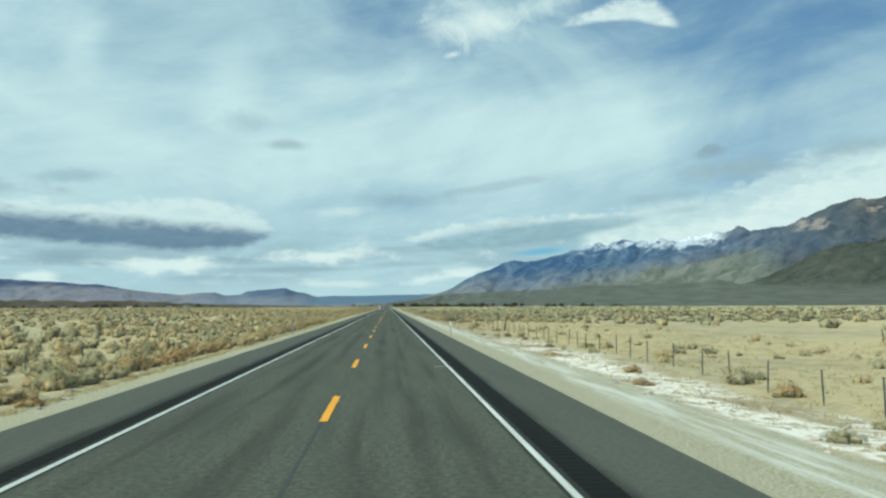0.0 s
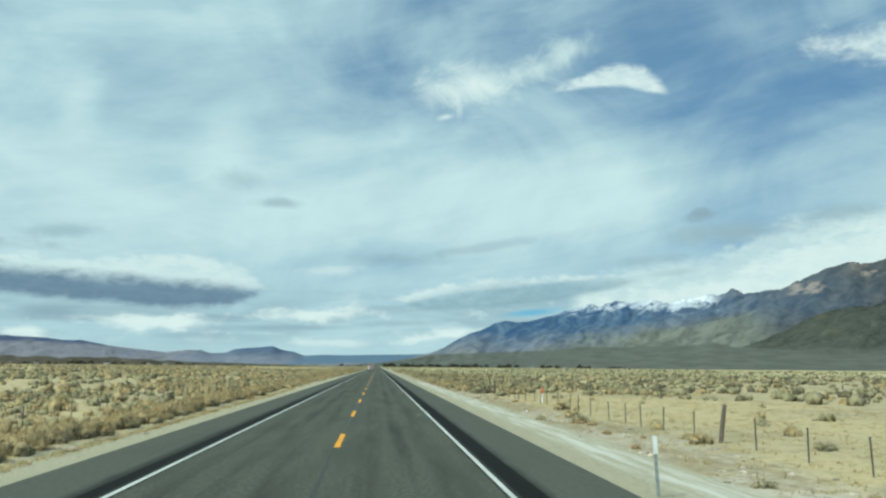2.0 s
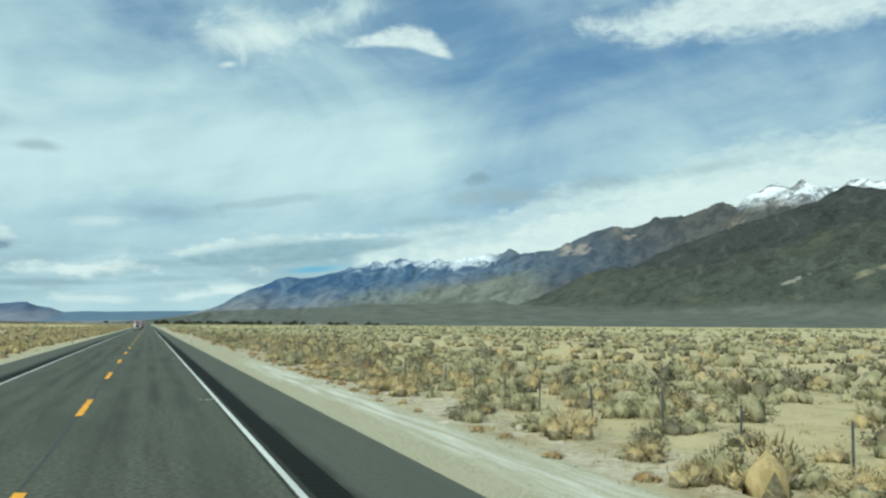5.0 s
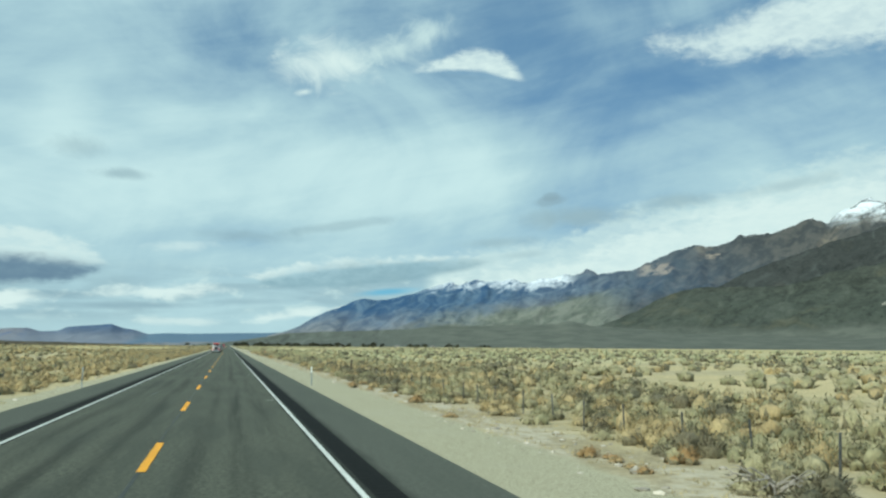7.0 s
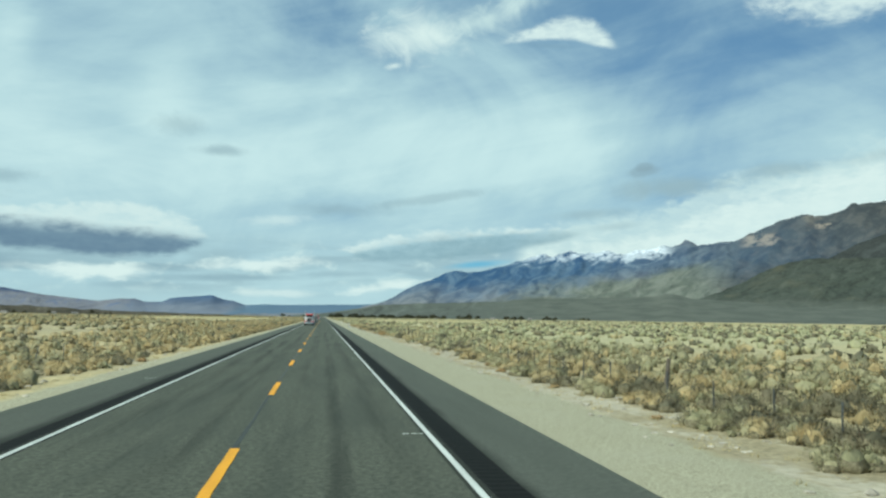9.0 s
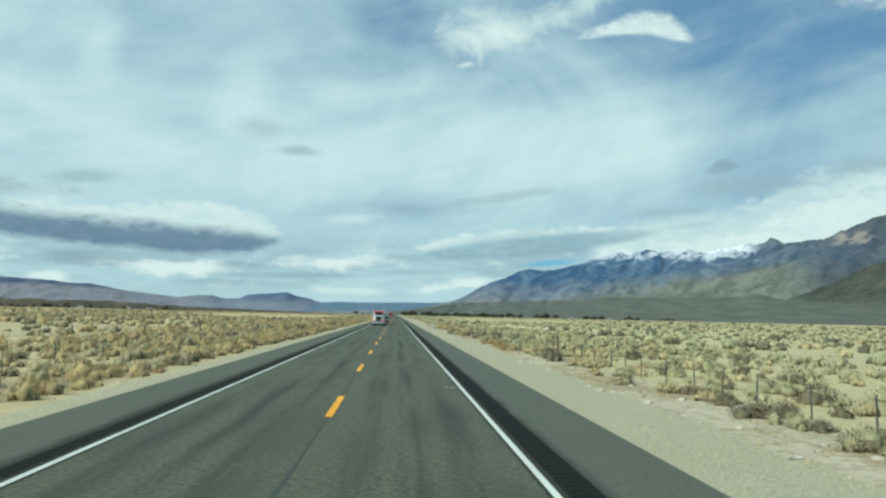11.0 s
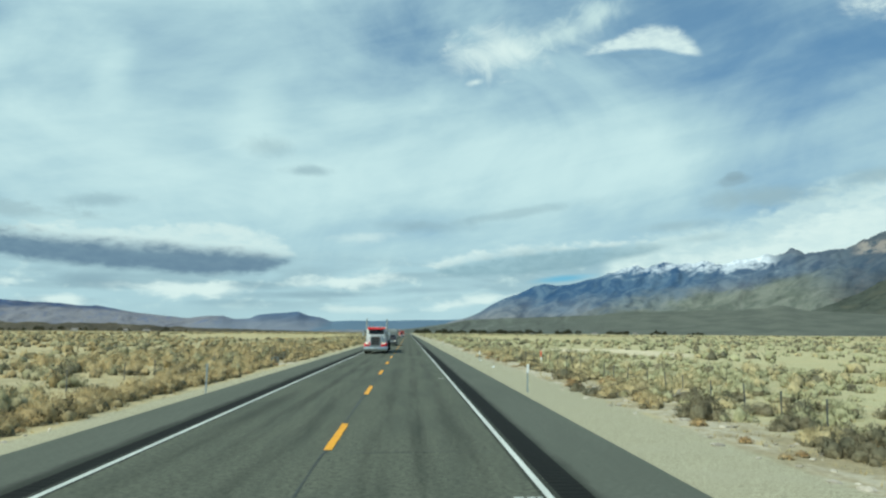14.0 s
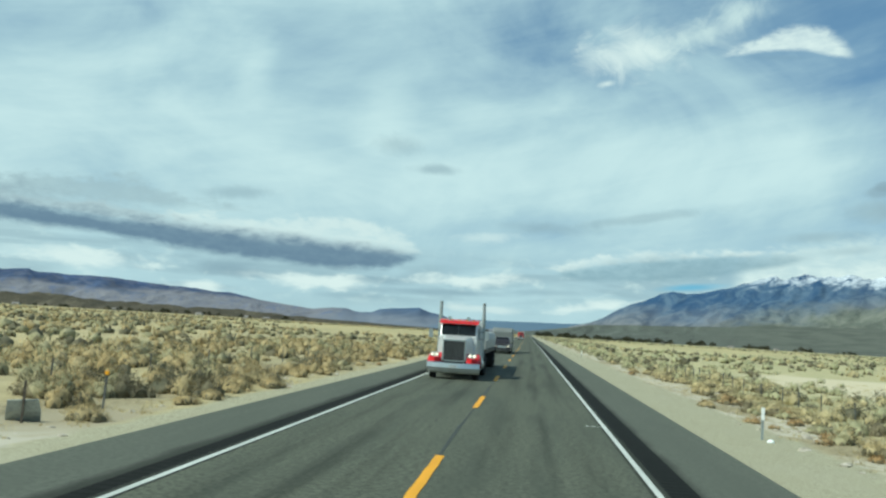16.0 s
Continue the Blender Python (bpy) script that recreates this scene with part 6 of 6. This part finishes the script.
def semi_tractor(x, y, cab, fender, label):
    """Long-nosed highway tractor that faces the viewer, its bumper at y."""
    t = empty("semi_truck", label, "truck", "oncoming vehicles", pose(x, y, 0.0))
    bm = bmesh.new()
    for s in (-1, 1):
        box(bm, s * 0.42, 4.0, 0.82, 0.1, 7.2, 0.26, 0.01)
    for yy in (0.9, 2.8, 4.6, 6.4, 7.3):
        box(bm, 0, yy, 0.82, 0.8, 0.1, 0.2)
    part("frame_rails", bm, "chassis", t)
    # bumper, bowed and rolled under
    bm = bmesh.new()
    secs = []
    for k in range(9):
        u = -1 + k / 4
        xx, yy = u * 1.26, 0.16 * abs(u) ** 2.2
        secs.append([(xx, yy, 0.30), (xx, yy - 0.04, 0.36), (xx, yy - 0.06, 0.55), (xx, yy - 0.03, 0.76), (xx, yy + 0.04, 0.80), (xx, yy + 0.12, 0.78), (xx, yy + 0.10, 0.32)])
    loft(bm, secs)
    part("bumper", bm, "chrome", t, "wide polished chrome bumper")
    bm = bmesh.new()
    box(bm, 0, -0.085, 0.62, 0.34, 0.012, 0.16, 0.004)
    part("plate", bm, "trailer_white", t, "blank pale plate")
    # hood
    bm = bmesh.new()
    loft(bm, [ring(0.32, 1.18, 0.86, 1.86, 0.12, 1.10), ring(0.9, 1.26, 0.86, 1.95, 0.13, 1.16), ring(1.6, 1.42, 0.88, 2.02, 0.14, 1.30), ring(2.12, 1.62, 0.9, 2.08, 0.14, 1.5)])
    part("hood", bm, cab, t)
    # grille
    g = part("grille", box(bmesh.new(), 0, 0.30, 1.36, 1.0, 0.06, 0.92, 0.02), "chassis", t, "dark radiator grille in a chrome frame")
    bm = bmesh.new()
    for s in (-1, 1):
        box(bm, s * 0.53, 0.275, 1.36, 0.07, 0.10, 1.04, 0.02)
    box(bm, 0, 0.275, 1.85, 1.13, 0.10, 0.07, 0.02)
    box(bm, 0, 0.275, 0.87, 1.13, 0.10, 0.06, 0.02)
    part("grille_frame", bm, "chrome", g)
    for k in range(15):
        part("grille_bar", box(bmesh.new(), -0.455 + k * 0.065, 0.262, 1.36, 0.018, 0.016, 0.90), "steel", g)
    for s in (-1, 1):
        # arched front fender
        bm = bmesh.new()
        secs = []
        for k in range(11):
            a = math.pi * (0.02 + 0.96 * k / 10)
            yy, zz = 0.92 - 0.78 * math.cos(a), 0.58 + 0.66 * math.sin(a)
            yi, zi = 0.92 - 0.70 * math.cos(a), 0.58 + 0.58 * math.sin(a)
            secs.append([(s * 0.60, yy, zz), (s * 1.18, yy, zz - 0.02), (s * 1.25, yy, zz - 0.10), (s * 1.25, yi, zi - 0.08), (s * 0.60, yi, zi)])
        loft(bm, secs)
        part("fender", bm, fender, t)
        pod = part("headlamp", box(bmesh.new(), s * 0.90, 0.10, 1.15, 0.42, 0.22, 0.22, 0.05), "chrome", t)
        bm = bmesh.new()
        for dx in (-0.1, 0.1):
            tube(bm, (s * 0.90 + dx, -0.03, 1.15), (s * 0.90 + dx, 0.0, 1.15), 0.070, 0.074, 16)
        part("lens", bm, "headlamp", pod)
        wheel(t, s * 1.03, 0.95, 0.51, 0.28)
        # tanks, steps, stacks, mirrors
        bm = bmesh.new()
        tube(bm, (s * 0.92, 2.7, 0.62), (s * 0.92, 4.7, 0.62), 0.32, 0.32, 26)
        for yy in (3.0, 4.4):
            tube(bm, (s * 0.92, yy - 0.03, 0.62), (s * 0.92, yy + 0.03, 0.62), 0.335, 0.335, 26)
        part("fuel_tank", bm, "chrome", t)
        bm = bmesh.new()
        tube(bm, (s * 1.13, 3.95, 0.95), (s * 1.13, 3.95, 3.15), 0.105, 0.105, 18)
        tube(bm, (s * 1.13, 3.95, 3.15), (s * 1.13, 3.95, 3.82), 0.085, 0.085, 18)
        part("exhaust_stack", bm, "galv", t)
        mir = part("mirror", box(bmesh.new(), s * 1.42, 2.42, 2.12, 0.20, 0.09, 0.44, 0.03), "chrome", t)
        for zz in (1.95, 2.3):
            bm = bmesh.new()
            tube(bm, (s * 1.0, 2.5, zz), (s * 1.36, 2.43, zz), 0.016, 0.016, 8)
            part("mirror_arm", bm, "steel", mir)
        for yy in (5.6, 6.9):
            for dx in (0.78, 1.08):
                wheel(t, s * dx, yy, 0.51, 0.27, "steel")
        bm = bmesh.new()
        box(bm, s * 0.93, 7.5, 0.75, 0.6, 0.03, 0.75, 0.005)
        part("mudflap", bm, "black", t)
    # cab and sleeper
    bm = bmesh.new()
    loft(bm, [ring(2.05, 1.92, 0.92, 2.02, 0.10, 1.86), ring(2.22, 2.0, 0.90, 2.12, 0.10, 1.9), ring(2.52, 2.04, 0.88, 2.74, 0.16, 1.86), ring(3.7, 2.06, 0.88, 2.80, 0.16, 1.9)])
    c = part("cab", bm, cab, t)
    for s in (-1, 1):
        a, b = (0.008, 0.86) if s > 0 else (-0.86, -0.008)
        bm = bmesh.new()
        q = [bm.verts.new(v) for v in ((a, 2.13, 2.03), (b, 2.13, 2.03), (b * 0.97, 2.40, 2.62), (a, 2.40, 2.62))]
        bm.faces.new(q)
        bmesh.ops.solidify(bm, geom=bm.faces[:], thickness=0.012)
        part("windscreen", bm, "glass", c)
        bm = bmesh.new()
        box(bm, s * 1.005, 2.95, 2.22, 0.014, 0.80, 0.56, 0.005)
        part("side_window", bm, "glass", c)
        bm = bmesh.new()
        box(bm, s * 1.028, 2.95, 1.42, 0.02, 0.95, 0.9, 0.01)
        part("door", bm, cab, c)
    bm = bmesh.new()
    loft(bm, [ring(3.72, 2.30, 0.86, 2.86, 0.18, 2.2), ring(5.05, 2.32, 0.86, 2.92, 0.18, 2.22)])
    part("sleeper", bm, cab, t)
    # roof visor with marker lamps
    bm = bmesh.new()
    loft(bm, [[(-0.98, 2.24, 2.66), (0.98, 2.24, 2.66), (0.98, 2.30, 2.80), (-0.98, 2.30, 2.80)], [(-0.99, 2.50, 2.72), (0.99, 2.50, 2.72), (0.99, 2.60, 2.86), (-0.99, 2.60, 2.86)],
              [(-0.97, 3.4, 2.78), (0.97, 3.4, 2.78), (0.97, 3.4, 2.90), (-0.97, 3.4, 2.90)]])
    v = part("visor", bm, fender, t, "red roof visor")
    for k in range(5):
        bm = bmesh.new()
        box(bm, -0.72 + 0.36 * k, 2.34, 2.85, 0.10, 0.10, 0.07, 0.02)
        part("marker_lamp", bm, "amber", v)
    for s in (-0.5, 0.45):
        bm = bmesh.new()
        tube(bm, (s, 2.5, 2.93), (s, 3.2, 2.96), 0.055, 0.03, 12)
        tube(bm, (s, 2.40, 2.93), (s, 2.5, 2.93), 0.10, 0.055, 12)
        part("air_horn", bm, "chrome", v)
    return t


def flatbed(x, y):
    """Low flatbed trailer behind the tractor, with a long covered load."""
    t = empty("flatbed_trailer", "low flatbed trailer with a pale tarped load, hitched behind the truck", "trailer", "", pose(x, y, 0.0))
    bm = bmesh.new()
    box(bm, 0, 7.3, 1.30, 2.5, 14.6, 0.14, 0.02)
    part("deck", bm, "old_wood", t)
    bm = bmesh.new()
    for s in (-1, 1):
        box(bm, s * 0.55, 7.6, 1.02, 0.14, 13.0, 0.40)
        box(bm, s * 1.26, 7.3, 1.28, 0.04, 14.6, 0.20)
    part("frame", bm, "chassis", t)
    bm = bmesh.new()
    secs = []
    for k in range(15):
        yy = 0.9 + 13.4 * k / 14
        sag = 0.03 * math.sin(2.4 * k)
        secs.append([(-1.18, yy, 1.375), (1.18, yy, 1.375), (1.19 + 0.4 * sag, yy, 1.9), (1.08, yy, 2.28 + sag), (0.0, yy, 2.38 + sag), (-1.08, yy, 2.28 + sag), (-1.19 - 0.4 * sag, yy, 1.9)])
    load = part("tarped_load", loft(bm, secs), "trailer_white", t, "pale grey tarped load")
    for k in range(4):
        bm = bmesh.new()
        yy = 2.6 + 3.2 * k
        loft(bm, [[(1.225, yy + d, 1.38), (1.235, yy + d, 1.9), (1.12, yy + d, 2.34), (0.0, yy + d, 2.44), (-1.12, yy + d, 2.34), (-1.235, yy + d, 1.9), (-1.225, yy + d, 1.38)] for d in (-0.05, 0.05)], False)
        part("strap", bm, "chassis", load)
    for s in (-1, 1):
        for yy in (11.6, 12.9):
            wheel(t, s * 0.98, yy, 0.50, 0.5, "steel")
        part("landing_leg", tube(bmesh.new(), (s * 0.55, 2.9, 0.25), (s * 0.55, 2.9, 1.0), 0.07, 0.07, 10), "chassis", t)
        part("mud_guard", box(bmesh.new(), s * 0.98, 12.25, 1.06, 0.56, 2.6, 0.05, 0.02), "chassis", t)


def suv(x, y):
    """Dark four-door utility vehicle facing the viewer."""
    t = empty("suv", "dark plum-grey utility vehicle with lit headlamps on the road", "car", "oncoming vehicles", pose(x, y, 0.0))
    bm = bmesh.new()
    loft(bm, [ring(0.0, 1.74, 0.38, 0.86, 0.10, 1.66), ring(0.12, 1.90, 0.34, 1.06, 0.12, 1.74), ring(1.25, 1.98, 0.32, 1.16, 0.12, 1.80), ring(4.6, 1.98, 0.32, 1.18, 0.12, 1.84), ring(5.2, 1.92, 0.42, 1.16, 0.12, 1.8)])
    part("body", bm, "dark_paint", t)
    bm = bmesh.new()
    loft(bm, [ring(1.15, 1.80, 1.10, 1.22, 0.05, 1.74), ring(1.95, 1.80, 1.10, 1.84, 0.14, 1.44), ring(4.2, 1.80, 1.10, 1.88, 0.14, 1.44), ring(5.05, 1.78, 1.10, 1.24, 0.05, 1.7)])
    c = part("cabin", bm, "dark_paint", t)
    bm = bmesh.new()
    q = [bm.verts.new(v) for v in ((-0.80, 1.20, 1.23), (0.80, 1.20, 1.23), (0.64, 1.87, 1.79), (-0.64, 1.87, 1.79))]
    bm.faces.new(q)
    bmesh.ops.solidify(bm, geom=bm.faces[:], thickness=-0.012)
    part("windscreen", bm, "glass", c)
    part("grille", box(bmesh.new(), 0, 0.0, 0.78, 0.95, 0.05, 0.26, 0.02), "chrome", t)
    part("bumper", box(bmesh.new(), 0, -0.02, 0.46, 1.82, 0.14, 0.20, 0.05), "chassis", t)
    for s in (-1, 1):
        p = part("headlamp", box(bmesh.new(), s * 0.69, 0.02, 0.82, 0.34, 0.10, 0.18, 0.04), "chrome", t)
        part("lens", box(bmesh.new(), s * 0.70, -0.035, 0.82, 0.20, 0.02, 0.12, 0.008), "headlamp", p)
        for yy in (1.0, 4.1):
            wheel(t, s * 0.86, yy, 0.38, 0.25)
        part("mirror", box(bmesh.new(), s * 1.10, 1.75, 1.22, 0.2, 0.12, 0.16, 0.04), "dark_paint", t)
        part("side_window", box(bmesh.new(), s * 0.80, 3.0, 1.48, 0.02, 1.9, 0.38, 0.008, Matrix.Rotation(s * 0.2, 4, "Y")), "glass", c)


def travel_trailer(x, y):
    """Grey box trailer towed behind the utility vehicle."""
    t = empty("travel_trailer", "grey box-shaped travel trailer behind the dark vehicle", "trailer", "", pose(x, y, 0.0))
    bm = bmesh.new()
    loft(bm, [ring(0.0, 2.30, 0.9, 2.45, 0.12), ring(0.35, 2.40, 0.6, 2.92, 0.14), ring(6.5, 2.40, 0.6, 2.95, 0.14)])
    part("body", bm, "trailer_grey", t)
    part("front_window", box(bmesh.new(), 0, 0.14, 1.95, 1.4, 0.05, 0.5, 0.02, Matrix.Rotation(-0.6, 4, "X")), "glass", t)
    part("stripe", box(bmesh.new(), 1.205, 3.4, 1.2, 0.012, 6.0, 0.25), "steel", t, "grey side stripe")
    for s in (-1, 1):
        for yy in (3.4, 4.2):
            wheel(t, s * 1.05, yy, 0.34, 0.22, "steel")
    part("drawbar", box(bmesh.new(), 0, -0.5, 0.5, 0.1, 1.4, 0.1), "chassis", t)


semi_tractor(-1.98, 439.6, "silver", "red", "silver semi truck with red fenders, chrome bumper and tall stacks")
flatbed(-1.98, 444.6)
suv(-1.42, 493.0)
travel_trailer(-1.60, 499.5)
semi_tractor(-1.75, 742.0, "red", "red", "distant red semi truck coming up the highway")


# ---------------------------------------------------------------- odds and ends by the road
def stake(x, y):
    z = float(ground_height(np.array([x]), np.array([y]))[0])
    ob = empty("boundary_stake", "thin dark stake with a yellow cap among the brush", "stake", "", pose(x, y, z, 0, 2, 0))
    part("stake", box(bmesh.new(), 0, 0, 0.4, 0.05, 0.03, 1.0, 0.004), "steel", ob)
    part("cap", box(bmesh.new(), 0, 0, 0.93, 0.10, 0.05, 0.10, 0.01), "yellow", ob)


def west_fence():
    """Old stakes of the fence along the west side."""
    fence = tagged(new("old_fence"), "old range fence of thin dark posts in the brush", "fence")
    me = t_post_mesh()
    y = 12.0
    while y < 470:
        x = -12.6 + 0.3 * math.sin(y / 31)
        p = new("post", me)
        p.matrix_basis = pose(x, y, float(ground_height(np.array([x]), np.array([y]))[0]), RNG.normal(0, 2.5), RNG.normal(0, 2.5), RNG.uniform(-20, 20))
        p.parent = fence
        y += RNG.uniform(4.5, 7.0)


def scrap_board(x, y):
    z = float(ground_height(np.array([x]), np.array([y]))[0])
    ob = empty("scrap_board", "bent grey weathered board leaning on a short stake", "board", "", pose(x, y, z, 0, 0, 25))
    bm = bmesh.new()
    loft(bm, [[(-0.35, 0.30, -0.02), (0.35, 0.28, -0.02), (0.35, 0.31, -0.02), (-0.35, 0.33, -0.02)], [(-0.33, 0.12, 0.22), (0.36, 0.10, 0.24), (0.36, 0.13, 0.25), (-0.33, 0.15, 0.23)],
              [(-0.30, 0.02, 0.46), (0.30, 0.0, 0.50), (0.30, 0.03, 0.51), (-0.30, 0.05, 0.47)]])
    part("board", bm, "galv", ob)
    part("stake", box(bmesh.new(), 0.02, -0.02, 0.42, 0.05, 0.05, 0.95, 0.006), "old_wood", ob)


def litter(x, y, s):
    z = float(ground_height(np.array([x]), np.array([y]))[0])
    bm = bmesh.new()
    bmesh.ops.create_icosphere(bm, subdivisions=2, radius=s)
    for v in bm.verts:
        v.co *= 1 + 0.35 * (noise.noise(v.co * 9 / s * 0.1 + Vector((x, y, 0))))
        v.co.z = max(v.co.z * 0.7, -0.3 * s)
    me = bpy.data.meshes.new("paper_scrap")
    bm.to_mesh(me)
    bm.free()
    me.materials.append(MAT["post_white"])
    ob = tagged(new("paper_scrap", me), "crumpled white litter scrap on the verge", "litter", "litter on the verge")
    ob.location = (x, y, z + 0.3 * s)


stake(-8.9, 420.3)
scrap_board(-9.1, 417.3)
west_fence()
for lx, ly, ls in ((7.6, 408.5, 0.10), (8.0, 423.4, 0.09), (9.6, 95.5, 0.08), (10.4, 219.0, 0.07), (9.7, 331.0, 0.05), (8.9, 150.4, 0.06)):
    litter(lx, ly, ls)
